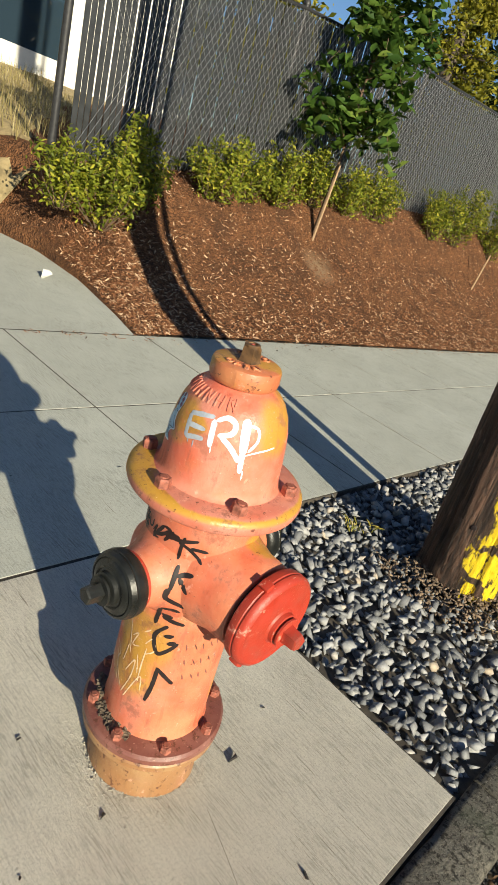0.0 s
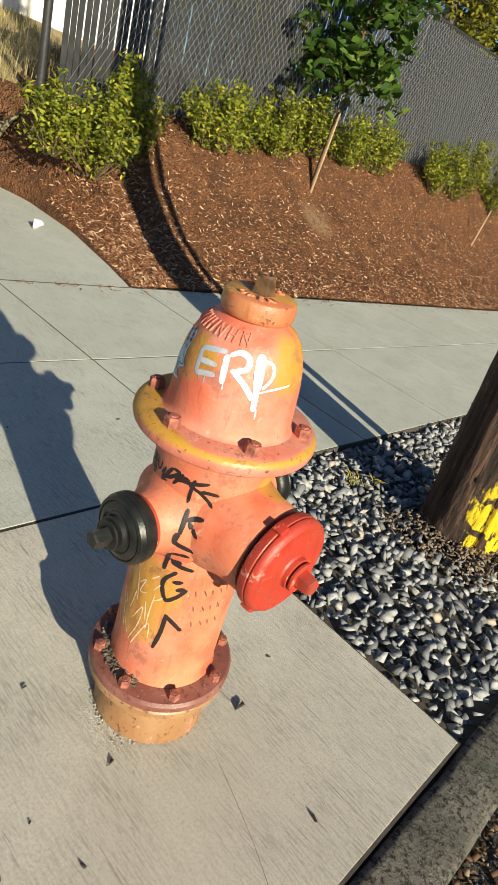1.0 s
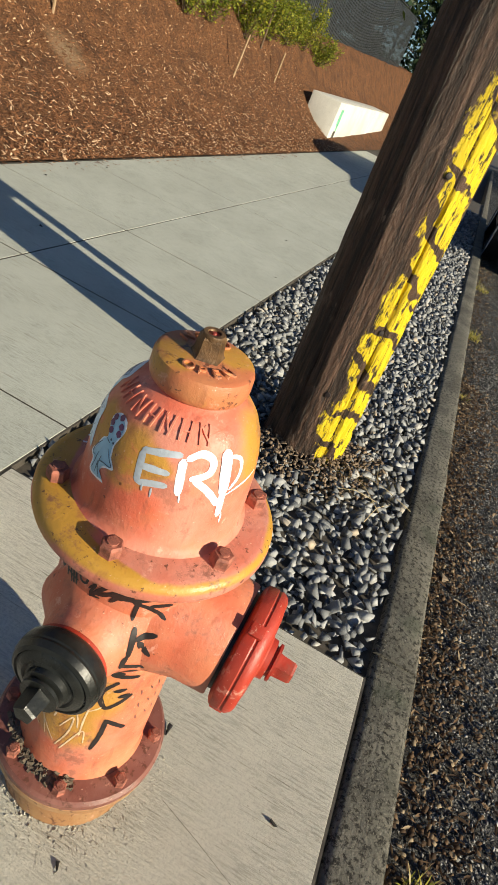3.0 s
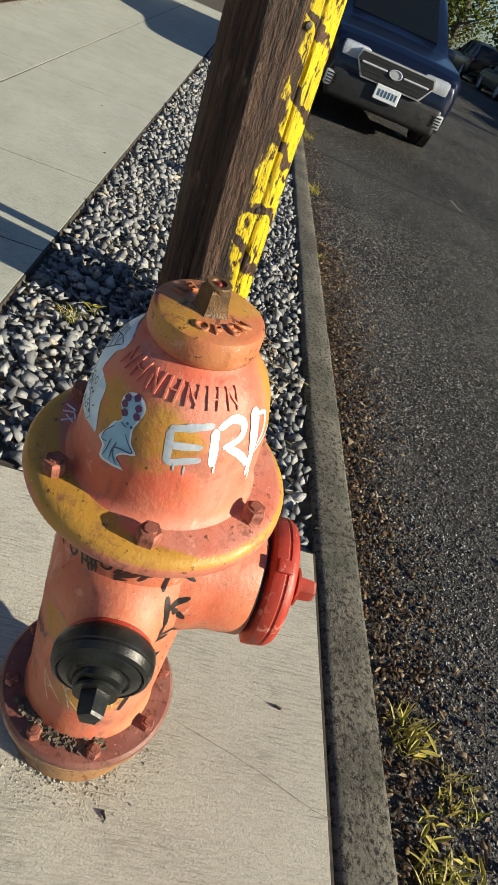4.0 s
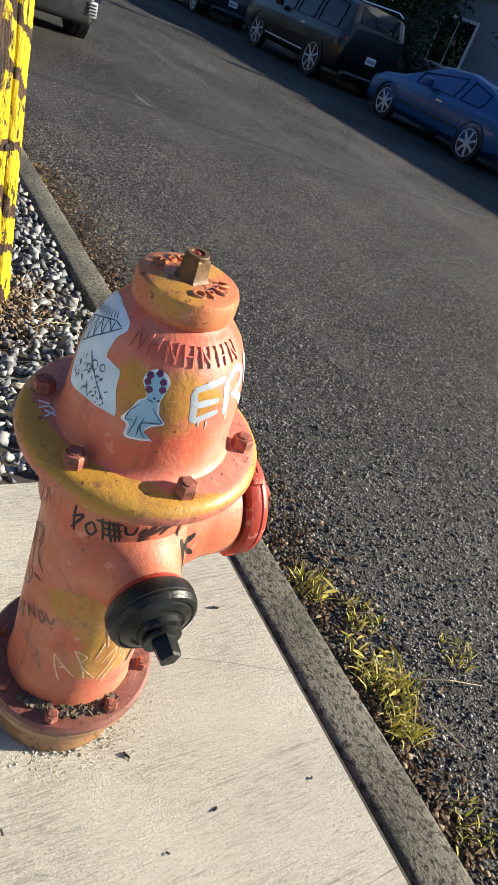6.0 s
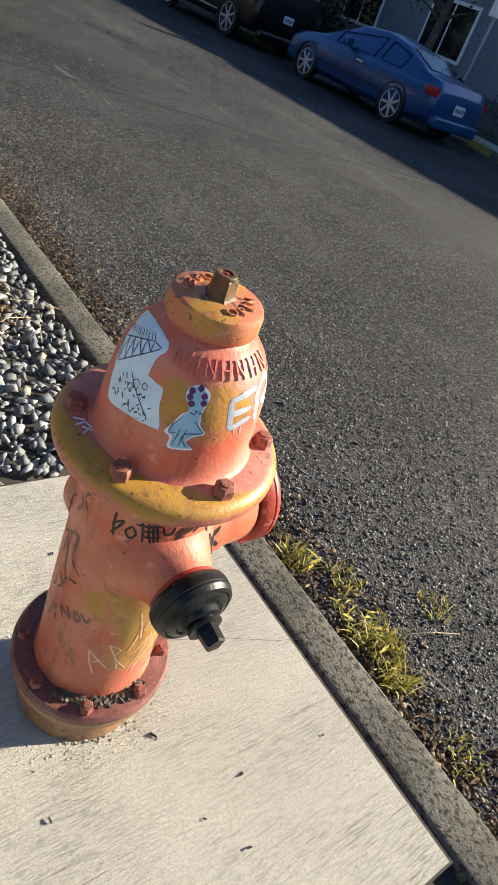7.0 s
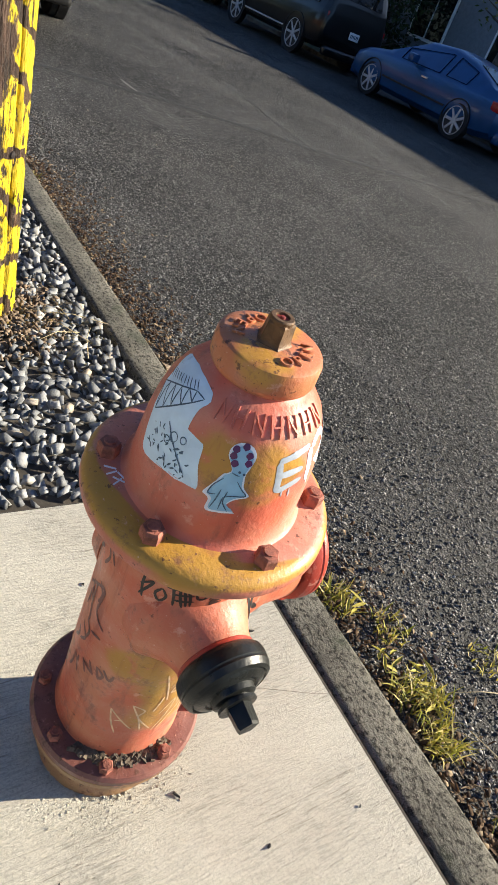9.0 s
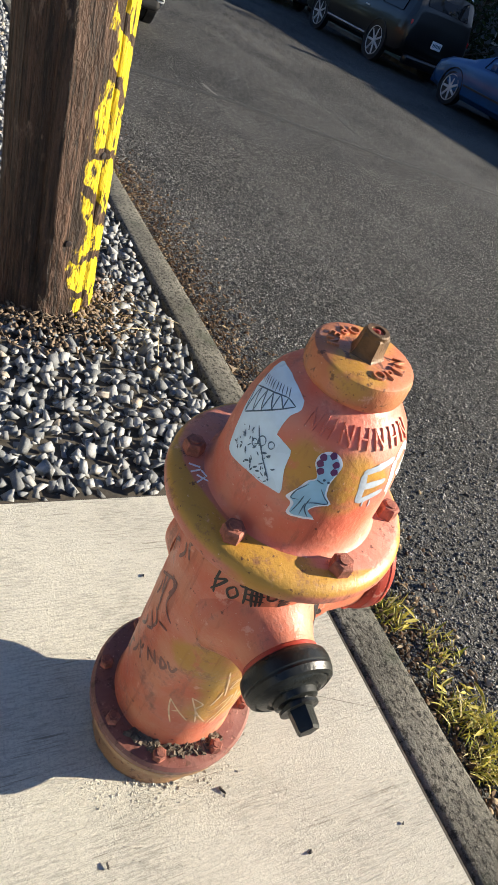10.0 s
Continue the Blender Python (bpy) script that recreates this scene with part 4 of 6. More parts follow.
# ---- utility pole ----
PX, PY = 1.60, -0.056
POLE_R = 0.158
LEANP = Vector((-0.047, 0.040, 1)).normalized()
PM = Matrix.Translation((PX, PY, -0.05)) @ Vector((0, 0, 1)).rotation_difference(LEANP).to_matrix().to_4x4()
pole = thing("utility_pole", PM, "dark creosoted timber utility pole with yellow paint down one side", "utility pole")
bm = bmesh.new()
rings = []
nz, na = 260, 144
for i in range(nz + 1):
    z = 9.0 * (i / nz) ** 2.2
    sz = 1 - 0.012 * z + 0.06 * math.exp(-z / 0.075)
    ring = []
    for j in range(na):
        a = 2 * math.pi * j / na
        rough = 0.010 * noise.noise((math.cos(a) * 2.2, math.sin(a) * 2.2, z * 1.1)) + 0.006 * noise.noise((math.cos(a) * 9, math.sin(a) * 9, z * 1.5)) + 0.0035 * noise.noise((math.cos(a) * 16, math.sin(a) * 16, z * 9)) + 0.012 * noise.noise((math.cos(a) * 4, math.sin(a) * 4, 3)) * math.exp(-z / 0.15) + 0.011 * noise.noise((math.cos(a) * 12, math.sin(a) * 12, z * 22)) * math.exp(-z / 0.4)
        crack = 0.016 * math.exp(-((((a - 3.93 + 0.10 * math.sin(z * 1.3)) + math.pi) % (2 * math.pi) - math.pi) / 0.035) ** 2)
        crack += 0.008 * math.exp(-((((a - 2.75 + 0.06 * math.sin(z * 2.3)) + math.pi) % (2 * math.pi) - math.pi) / 0.03) ** 2) * (0.5 + 0.5 * math.sin(z * 3))
        k = sz * (1 + rough * 4) - crack * 7
        ring.append(bm.verts.new((POLE_R * k * math.cos(a), POLE_R * k * math.sin(a), z)))
    rings.append(ring)
for r, s in zip(rings, rings[1:]):
    for j in range(na):
        bm.faces.new((r[j], r[(j + 1) % na], s[(j + 1) % na], s[j]))
bm.faces.new(rings[-1])
part("shaft", bm, POLE, pole, smooth=60)
STEEL = plain("galvanised steel", (0.42, 0.43, 0.44), 0.45, 0.8, 0.2, 40, 0.15)
DARKSTEEL = plain("dark painted steel", (0.03, 0.03, 0.032), 0.5, 0.2, 0.3, 40, 0.2)
# unseen riser and brackets behind the shaft, added to cast the thin second shadow
bm = bmesh.new()
tube(bm, [(0.225, -0.03, -0.02), (0.238, -0.03, 0.30), (0.245, -0.03, 3.0), (0.24, -0.03, 8.6)], [0.034, 0.034, 0.034, 0.034], 12)
part("conduit", bm, DARKSTEEL, pole, "unseen conduit riser on stand-off brackets, added for its thin shadow", smooth=40)
for z in (0.18, 0.92, 2.9, 5.2):
    bm = bmesh.new()
    box(bm, 0.10, 0.25, -0.06, 0.0, z - 0.03, z + 0.03, 0.006)
    part("bracket", bm, DARKSTEEL, pole)
# a knot hole and old staples in the timber
for z, a in ((0.62, 3.78), (1.12, 3.6), (0.35, 3.3)):
    bm = bmesh.new()
    c = Vector((POLE_R * math.cos(a), POLE_R * math.sin(a), z))
    revolve(bm, [(0.011, 0.0), (0.009, 0.004), (0.0, 0.005)], 10, Matrix.Translation(c) @ Vector((0, 0, 1)).rotation_difference(Vector((math.cos(a), math.sin(a), 0))).to_matrix().to_4x4())
    part("knot", bm, INK, pole, "dark knot hole")

# ---- gravel ----
rocks = rock_shapes(30, 8, rng, 0.8)
places = []
for x0, x1, step, grow in ((0.665, 3.4, 0.037, 1.0), (3.4, 7.0, 0.045, 1.15), (7.0, 13.0, 0.065, 1.5), (-2.2, -0.59, 0.042, 1.05)):
    for layer in range(2):
        for x in np.arange(x0, x1, step):
            for y in np.arange(KERB_IN + 0.012, STRIP - 0.012, step):
                s = grow * rng.choice((0.013, 0.018, 0.024, 0.031), p=(0.26, 0.34, 0.25, 0.15))
                px, py = x + rng.uniform(-0.5, 0.5) * step, y + rng.uniform(-0.5, 0.5) * step
                if px - s < 0.650 and px > -0.5 or py + s > STRIP + 0.004 or py - s < KERB_IN - 0.01:
                    continue
                d = math.hypot(px - PX, py - PY) / POLE_R
                if d < 1.08:
                    continue
                dip = -0.028 + 0.020 * layer + 0.010 * noise.noise((px * 3, py * 3, 1)) + (0.012 if d < 1.8 else 0)
                places.append(((px, py, dip), (s * rng.uniform(0.9, 1.35), s * rng.uniform(0.75, 1.1), s * rng.uniform(0.6, 0.95)), 0.9))
gravel = scatter("gravel", rocks, places, ROCK, rng)
tagged(gravel, "angular grey crushed rock filling the kerb strip", "gravel", kind="stuff")

# loose dirt and roots at the pole's foot
places = []
for _ in range(650):
    a, r = rng.uniform(2.2, 5.4), 0.15 + 0.20 * rng.random() ** 1.5
    places.append(((PX + r * math.cos(a), PY + r * math.sin(a), -0.008 + rng.uniform(0, 0.02) + max(0, 0.03 - 0.2 * (r - 0.15))), (rng.uniform(0.006, 0.02), 0.008, 0.008), 0.5))
tagged(scatter("loose_dirt", [CHIP] + rocks[:3], places, plain("dry brown dirt", (0.19, 0.135, 0.09), 0.95, 0, 0.5, 60, 0.4), rng), "dry brown dirt and bark crumbs at the pole foot", "dirt", kind="stuff")

# ---- bark chips on the bank ----
places = []
for _ in range(30000):
    x = 1.7 + 11 * rng.random() ** 1.4
    y = BACK + 0.02 + 2.1 * rng.random() ** 1.3
    if x < path_edge(y) + 0.03:
        continue
    s = rng.uniform(0.008, 0.024)
    places.append(((x, y, bank_z(x, y) * min(1, 0.10 + (x - path_edge(y)) * 3.2) + 0.003), (s, s * rng.uniform(0.5, 1), s * 0.5), 0.7))
for _ in range(3500):
    y = BACK + 0.02 + 1.5 * rng.random()
    x = path_edge(y) + 0.02 + 0.75 * rng.random()
    s = rng.uniform(0.008, 0.022)
    places.append(((x, y, bank_z(x, y) * min(1, 0.10 + (x - path_edge(y)) * 3.2) + 0.003), (s, s * rng.uniform(0.5, 1), s * 0.5), 0.7))
for _ in range(350):
    x = rng.uniform(1.0, 9)
    y = BACK + rng.uniform(-0.16, 0.02) * rng.random()
    places.append(((x, y, 0.004), (rng.uniform(0.006, 0.016), 0.008, 0.006), 0.2))
tagged(scatter("bark_chips", [CHIP], places, CHIPS, rng), "loose reddish bark chips over the bank", "mulch", kind="stuff")

# ---- fence ----
SLAT = plain("dark privacy slat", (0.032, 0.034, 0.036), 0.42, 0, 0.3, 14, 0.15)
WIRE = plain("galvanised wire", (0.52, 0.52, 0.53), 0.42, 0.75, 0.2, 60, 0.0)
FY, FH = 4.34, 1.56
fence = new("fence")
tagged(fence, "tall dark slatted chain-link fence on steel posts behind the shrubs", "fence")
LX, LY = AX.x / AX.z, AX.y / AX.z


def leaning(x, y, z0, z1, w, d):
    """The corners of an upright strip that stands plumb."""
    return [(x + s * w / 2 + LX * (z - z0), y + q * d / 2 + LY * (z - z0), z) for z in (z0, z1) for s, q in ((-1, -1), (1, -1), (1, 1), (-1, 1))]


BOXF = [(3, 2, 1, 0), (4, 5, 6, 7), (0, 1, 5, 4), (1, 2, 6, 5), (2, 3, 7, 6), (3, 0, 4, 7)]
x, i = 2.30, 0
while x < 26:
    gap = 0.010 if x < 6.8 or 12.3 < x < 13.6 else 0.0025
    w = 0.048
    z0 = bank_top(x) - 0.02
    raw("slat", leaning(x, FY + 0.003 * ((i * 7) % 5 - 2), z0, z0 + FH + rng.uniform(-0.006, 0.006), w, 0.006), BOXF, SLAT, fence)
    x += w + gap
    i += 1
for x in (2.17, 4.6, 7.0, 9.4, 11.8, 14.2, 16.6, 19.0, 21.4, 23.8):
    bm = bmesh.new()
    z0 = bank_top(x) - 0.1
    tube(bm, [(x, FY + 0.05, z0), (x + LX * (FH + 0.15), FY + 0.05, z0 + FH + 0.15)], [0.033, 0.033], 14)
    revolve(bm, [(0.037, 0), (0.037, 0.02), (0.02, 0.045), (0.0, 0.05)], 14, Matrix.Translation((x + LX * (FH + 0.15), FY + 0.05, z0 + FH + 0.15)))
    part("post", bm, DARKSTEEL, fence, "dark steel fence post", smooth=40)
for a, b in ((2.17, 4.6), (4.6, 7.0), (7.0, 9.4), (9.4, 11.8), (11.8, 14.2), (14.2, 16.6), (16.6, 19.0), (19.0, 21.4), (21.4, 23.8)):
    for dz in (0.03, FH + 0.02):
        bm = bmesh.new()
        tube(bm, [(a + LX * dz, FY + 0.03, bank_top(a) + dz), (b + LX * dz, FY + 0.03, bank_top(b) + dz)], [0.018, 0.018], 10)
        part("rail", bm, DARKSTEEL, fence, "steel fence rail", smooth=40)
wv, wf = [], []
for k in range(-34, 190):
    for sgn in (-1, 1):
        xa = 2.25 + 0.062 * k
        xb = xa + sgn * FH * 0.62
        if sgn < 0:
            xa, xb = xa, xb
        x0, x1, z0, z1 = xa, xb, 0.0, FH
        if not (2.2 < x0 < 12.0 and 2.2 < x1 < 12.0):
            continue
        n = len(wv)
        for xx, zz in ((x0, z0), (x1, z1)):
            zz2 = bank_top(xx) + zz
            for dx, dy in ((-0.0016, 0), (0, -0.003), (0.0016, 0)):
                wv.append((xx + dx + LX * zz, FY - 0.011 + dy, zz2))
        wf += [(n, n + 1, n + 4, n + 3), (n + 1, n + 2, n + 5, n + 4), (n + 2, n, n + 3, n + 5)]
mesh_wire = raw("chain_link", wv, wf, WIRE, fence, "galvanised chain-link wire")
tagged(mesh_wire, kind="stuff")

# ---- shrubs ----
LEAVES = foliage("box shrub leaves", (0.075, 0.10, 0.012), (0.22, 0.25, 0.025), (0.48, 0.43, 0.05))
TREELEAF = foliage("young tree leaves", (0.03, 0.07, 0.012), (0.07, 0.13, 0.02), (0.16, 0.22, 0.04))
TWIG = plain("brown twig bark", (0.12, 0.075, 0.045), 0.85, 0, 0.35, 60, 0.3)


def shrub(x, y, w, h, seed, label):
    g = np.random.default_rng(seed)
    z = bank_z(x, y) - 0.02
    ob = thing("shrub", Matrix.Translation((x, y, z)), label, "shrub", "shrubs along the fence")
    bm = bmesh.new()
    places = []
    w, h = w * 1.4, h * 1.25
    stems = int(9 + 16 * w)
    for s in range(stems):
        a, r = g.uniform(0, 6.283), w * 0.52 * math.sqrt(g.random())
        top = h * g.uniform(0.45, 1.12) * (1 - 0.42 * (r / (w * 0.52)) ** 2)
        tip = Vector((r * math.cos(a), r * math.sin(a) * 0.8, top))
        tube(bm, [(tip.x * 0.15, tip.y * 0.15, 0), (tip.x * 0.7, tip.y * 0.7, top * 0.5), tip[:]], [0.006, 0.004, 0.0015], 4)
        for _ in range(int(105 * (0.5 + top))):
            t = g.random() ** 0.55
            c = Vector((tip.x * (0.15 + 0.85 * t), tip.y * (0.15 + 0.85 * t), top * (0.10 + 0.90 * t)))
            spread = 0.055 * (1.25 - 0.7 * t)
            p = c + Vector(g.normal(size=3)) * spread
            s_ = g.uniform(0.016, 0.029)
            places.append(((p.x, p.y, max(p.z, 0.02)), (s_ * 0.85, s_, s_), 1.2))
    part("branch_work", bm, TWIG, ob)
    leaves = scatter("leaves", [LEAF], places, LEAVES, g, ob)
    tagged(leaves, kind="stuff")
    return ob


for i, (x, y, w, h) in enumerate(((2.30, 3.72, 0.62, 0.62), (2.02, 3.86, 0.40, 0.42), (2.72, 3.92, 0.45, 0.62), (3.62, 4.02, 0.50, 0.48), (4.02, 4.05, 0.42, 0.46), (4.55, 4.05, 0.5, 0.50), (5.15, 4.08, 0.55, 0.50), (5.75, 4.05, 0.55, 0.48), (6.35, 4.05, 0.6, 0.5), (7.9, 4.0, 0.6, 0.62), (8.6, 4.0, 0.75, 0.72), (9.9, 3.95, 0.6, 0.75), (10.9, 4.0, 0.8, 0.7), (11.8, 4.0, 0.8, 0.65), (13.0, 4.0, 0.8, 0.75), (14.0, 3.9, 0.7, 0.6))):
    shrub(x, y, w, h, 100 + i, "yellow-green small-leaved box shrub in the bark mulch" if i % 3 else "bushy lime-green box shrub with loose upright twigs")

# ---- young trees with stakes ----
STAKE = plain("weathered pale timber stake", (0.36, 0.24, 0.14), 0.8, 0, 0.25, 50, 0.3)


def young_tree(x, y, h, spread, seed, droop):
    g = np.random.default_rng(seed)
    z = bank_z(x, y) - 0.05
    ob = thing("young_tree", Matrix.Translation((x, y, z)), "young broadleaf tree with a slender pale trunk in the mulch", "tree", "young trees on the bank")
    bm = bmesh.new()
    tube(bm, [(0, 0, 0), (0.01, 0.0, h * 0.3), (-0.02, 0.01, h * 0.65), (-0.04, 0, h)], [0.017, 0.014, 0.011, 0.005], 8)
    places = []
    for k in range(34):
        t = 0.34 + 0.64 * g.random()
        a = g.uniform(0, 6.283)
        l = spread * g.uniform(0.5, 1.0) * (1.1 - 0.5 * t)
        p0 = Vector((-0.03 * t, 0, h * t))
        p1 = p0 + Vector((l * 0.6 * math.cos(a), l * 0.6 * math.sin(a), l * 0.35))
        p2 = p1 + Vector((l * 0.4 * math.cos(a), l * 0.4 * math.sin(a), -droop * l))
        tube(bm, [p0, p1, p2], [0.007, 0.004, 0.0015], 4)
        for _ in range(70):
            q = p0.lerp(p1, g.random()) if g.random() < 0.45 else p1.lerp(p2, g.random())
            q = q + Vector(g.normal(size=3)) * 0.055
            s = g.uniform(0.050, 0.085)
            places.append(((q.x, q.y, q.z), (s * 0.95, s, s), 1.0))
    part("trunk", bm, TWIG, ob, smooth=40)
    tagged(scatter("crown", [LEAF], places, TREELEAF, g, ob), kind="stuff")
    return ob


def stake(x, y, h, dx):
    bm = bmesh.new()
    z = bank_z(x, y) - 0.05
    tube(bm, [(x, y, z), (x + dx * 0.5, y, z + h * 0.5), (x + dx, y, z + h)], [0.014, 0.013, 0.011], 7)
    ob = part("timber_stake", bm, STAKE, smooth=40)
    return tagged(ob, "pale weathered timber stake leaning in the mulch", "stake")


stake(5.05, 3.80, 0.85, 0.02)
young_tree(5.10, 3.86, 2.7, 0.85, 5, 0.6)
young_tree(10.6, 3.9, 2.6, 0.8, 6, 0.4)
stake(8.95, 3.55, 0.6, 0.12)
stake(10.9, 3.6, 0.5, 0.06)

# pale boulder and bare patch
bm = bmesh.new()
for v, f in rocks[:1]:
    vs = [bm.verts.new(Vector(p) * 0.05) for p in v]
    for q in f:
        bm.faces.new([vs[i] for i in q])
pb = part("boulder", bm, plain("pale stone", (0.55, 0.54, 0.5), 0.85, 0, 0.2, 30, 0.4), m=Matrix.Translation((1.72, 3.40, 0.03)))
tagged(pb, "pale rounded stone at the edge of the mulch", "stone")

# ---- concrete block ----
block = thing("concrete_block", pose(13.6, 3.05, 0.0, 0, 0, 2), "white-painted concrete block with a faded green paint mark", "concrete block")
bm = bmesh.new()
box(bm, -1.05, 6.6, -0.25, 0.35, -0.1, 0.74, 0.03, 2)
part("body", bm, concrete("whitewashed concrete", (0.68, 0.66, 0.60), (0.5, 0.48, 0.43), 0.7, 0.3, False, False), block, smooth=40)
GREEN = plain("faded green spray", (0.16, 0.45, 0.27), 0.7, 0, 0.3, 12, 0.1)
for xa, xb, za, zb in ((-0.72, -0.48, 0.32, 0.62), (-0.62, -0.50, 0.22, 0.36)):
    bm = bmesh.new()
    box(bm, xa, xb, -0.254, -0.250, za, zb)
    part("spray_mark", bm, GREEN, block)
bm = bmesh.new()
box(bm, -0.72, -0.52, -0.256, -0.252, 0.06, 0.22)
part("spray_mark", bm, BASE, block, "dark paint mark")

# ---- small litter ----
POD = plain("dark seed husk", (0.025, 0.02, 0.018), 0.6, 0, 0.4, 80, 0.3)
for i, (x, y, s) in enumerate(((0.216, -0.153, 0.016), (-0.097, -0.108, 0.009), (0.168, -0.419, 0.011), (-0.237, -0.228, 0.008), (0.39, -0.09, 0.007), (-0.15, 0.12, 0.007), (-0.27, -0.12, 0.006), (-0.35, -0.17, 0.007), (-0.25, -0.44, 0.005), (0.71, 1.0, 0.009), (0.29, 1.04, 0.006), (1.0, 1.02, 0.013), (2.24, 1.67, 0.013), (3.32, 0.67, 0.01), (4.31, 0.91, 0.01), (3.0, 2.2, 0.012), (3.8, 2.25, 0.012))):
    bm = bmesh.new()
    v, f = rocks[i % len(rocks)]
    vs = [bm.verts.new((p[0] * s * 1.1, p[1] * s * 0.55, p[2] * s * 0.5 + s * 0.25)) for p in v]
    for q in f:
        bm.faces.new([vs[k] for k in q])
    ob = part("seed_husk", bm, POD, m=pose(x, y, 0.0015, 0, 0, 37 * i))
    tagged(ob, "small dark seed husk lying on the concrete", "debris", "husks on the concrete")

# cracks across the pad
CRACK = plain("dirty hairline crack", (0.24, 0.215, 0.175), 0.95, 0, 0.4, 60, 0.2)
for k, pts in enumerate((((0.09, -0.21), (0.06, -0.30), (0.03, -0.38), (-0.02, -0.49), (-0.03, -0.527)),)):
    bm = bmesh.new()
    rows = [(bm.verts.new((x - 0.0007, y, 0.0006)), bm.verts.new((x + 0.0007, y, 0.0006))) for x, y in pts]
    for r, s in zip(rows, rows[1:]):
        bm.faces.new((r[0], r[1], s[1], s[0]))
    part("hairline_crack", bm, CRACK, pavement)

# litter of leaves, needles and grit along the kerb
LITTER = foliage("dead leaf litter", (0.06, 0.036, 0.022), (0.17, 0.105, 0.06), (0.44, 0.34, 0.22), 0.8)
places = []
for _ in range(9000):
    x = rng.uniform(-1.6, 12) if rng.random() < 0.45 else rng.uniform(-1.2, 3.5)
    y = KERB_OUT - 0.01 - abs(rng.normal(0, 0.13 + 0.05 * noise.noise((x * 1.3, 0, 0))))
    s = rng.uniform(0.004, 0.015)
    places.append(((x, y, road_z(x, y) + 0.003 + rng.random() * 0.012), (s * rng.uniform(0.3, 0.8), s * 1.3, s), 0.6))
tagged(scatter("leaf_litter", [LEAF, CHIP], places, LITTER, rng), "dry brown leaf and needle litter along the kerb", "leaf litter", kind="stuff")
places = []
for _ in range(5200):
    x, y = rng.uniform(-2, 9), KERB_OUT - 0.05 - 5.5 * rng.random() ** 1.8
    s = rng.choice((0.0025, 0.004, 0.007), p=(0.6, 0.35, 0.05))
    places.append(((x, y, road_z(x, y) + s * 0.3), (s, s * 0.9, s * 0.8), 0.8))
for _ in range(5200):
    x, y = rng.uniform(1.5, 13), KERB_OUT - 0.1 - 5.0 * rng.random() ** 1.4
    s = rng.uniform(0.004, 0.0085)
    places.append(((x, y, road_z(x, y) + s * 0.2), (s * 1.2, s * 0.9, s * 0.7), 0.8))
tagged(scatter("road_grit", rocks[:6], places, ROCK, rng), "scattered small stones on the asphalt", "grit", kind="stuff")

AGG = Mat("asphalt aggregate", 0.7, 0, 0.4)
AGG = AGG.done(AGG.mix(AGG.step(AGG.island(), 0.0, 1.0), (0.04, 0.04, 0.041), (0.28, 0.27, 0.255)))
places = []
for _ in range(62000):
    u = rng.random()
    x, y = -0.9 + 5.4 * rng.random() ** 1.15, KERB_OUT - 0.10 - 3.6 * u ** 1.2
    s = rng.choice((0.0042, 0.006, 0.0085), p=(0.45, 0.4, 0.15))
    places.append(((x, y, road_z(x, y) + s * 0.25), (s, s * rng.uniform(0.6, 1), s * 0.7), 0.7))
tagged(scatter("asphalt_stones", rock_shapes(8, 7, rng, 0.7), places, AGG, rng, road), "coarse exposed stones in the worn asphalt", kind="stuff")

GRASS = foliage("kerb grass", (0.22, 0.235, 0.030), (0.50, 0.42, 0.09), (0.70, 0.56, 0.28), 0.6)


def tuft(x, y, z, n, h, seed, label="green and straw-coloured grass tuft at the kerb", spread=0.05):
    g = np.random.default_rng(seed)
    v, f = [], []
    for _ in range(n):
        a, r = g.uniform(0, 6.283), spread * math.sqrt(g.random())
        bx, by = r * math.cos(a), r * math.sin(a)
        l, lean, b = h * g.uniform(0.4, 1), g.uniform(0.2, 1.0), g.uniform(0, 6.283)
        w = g.uniform(0.0012, 0.0032)
        d, q = np.array([math.cos(b), math.sin(b)]), np.array([-math.sin(b), math.cos(b)])
        k = len(v)
        for t, ww in ((0, 1), (0.4, 0.9), (0.75, 0.6), (1, 0.05)):
            c = np.array([bx, by]) + d * lean * l * t ** 1.7
            zz = l * (t - 0.45 * lean * t * t)
            for sg in (-1, 1):
                v.append((*(c + q * w * ww * sg), zz))
        f += [(k, k + 1, k + 3, k + 2), (k + 2, k + 3, k + 5, k + 4), (k + 4, k + 5, k + 7, k + 6)]
    ob = raw("grass_tuft", v, f, GRASS)
    ob.matrix_basis = Matrix.Translation((x, y, z - 0.004))
    return tagged(ob, label, "grass", "tufts along the kerb")


for i, (x, y, n, h, s) in enumerate(((0.23, -0.78, 130, 0.08, 0.06), (0.10, -0.88, 110, 0.06, 0.06), (-0.08, -0.80, 150, 0.10, 0.06), (-0.20, -0.79, 150, 0.11, 0.05), (-0.12, -0.87, 60, 0.09, 0.04), (-0.08, -1.10, 80, 0.05, 0.06), (-0.44, -0.80, 90, 0.06, 0.06), (4.6, -0.74, 80, 0.12, 0.06), (6.6, -0.75, 80, 0.14, 0.08), (3.2, -0.72, 50, 0.06, 0.04), (1.45, 0.35, 40, 0.05, 0.05), (-0.75, -0.82, 80, 0.08, 0.06))):
    tuft(x, y, road_z(x, y) if y < KERB_OUT else 0.0, int(n * 0.7), h * 0.85, 300 + i, spread=s)
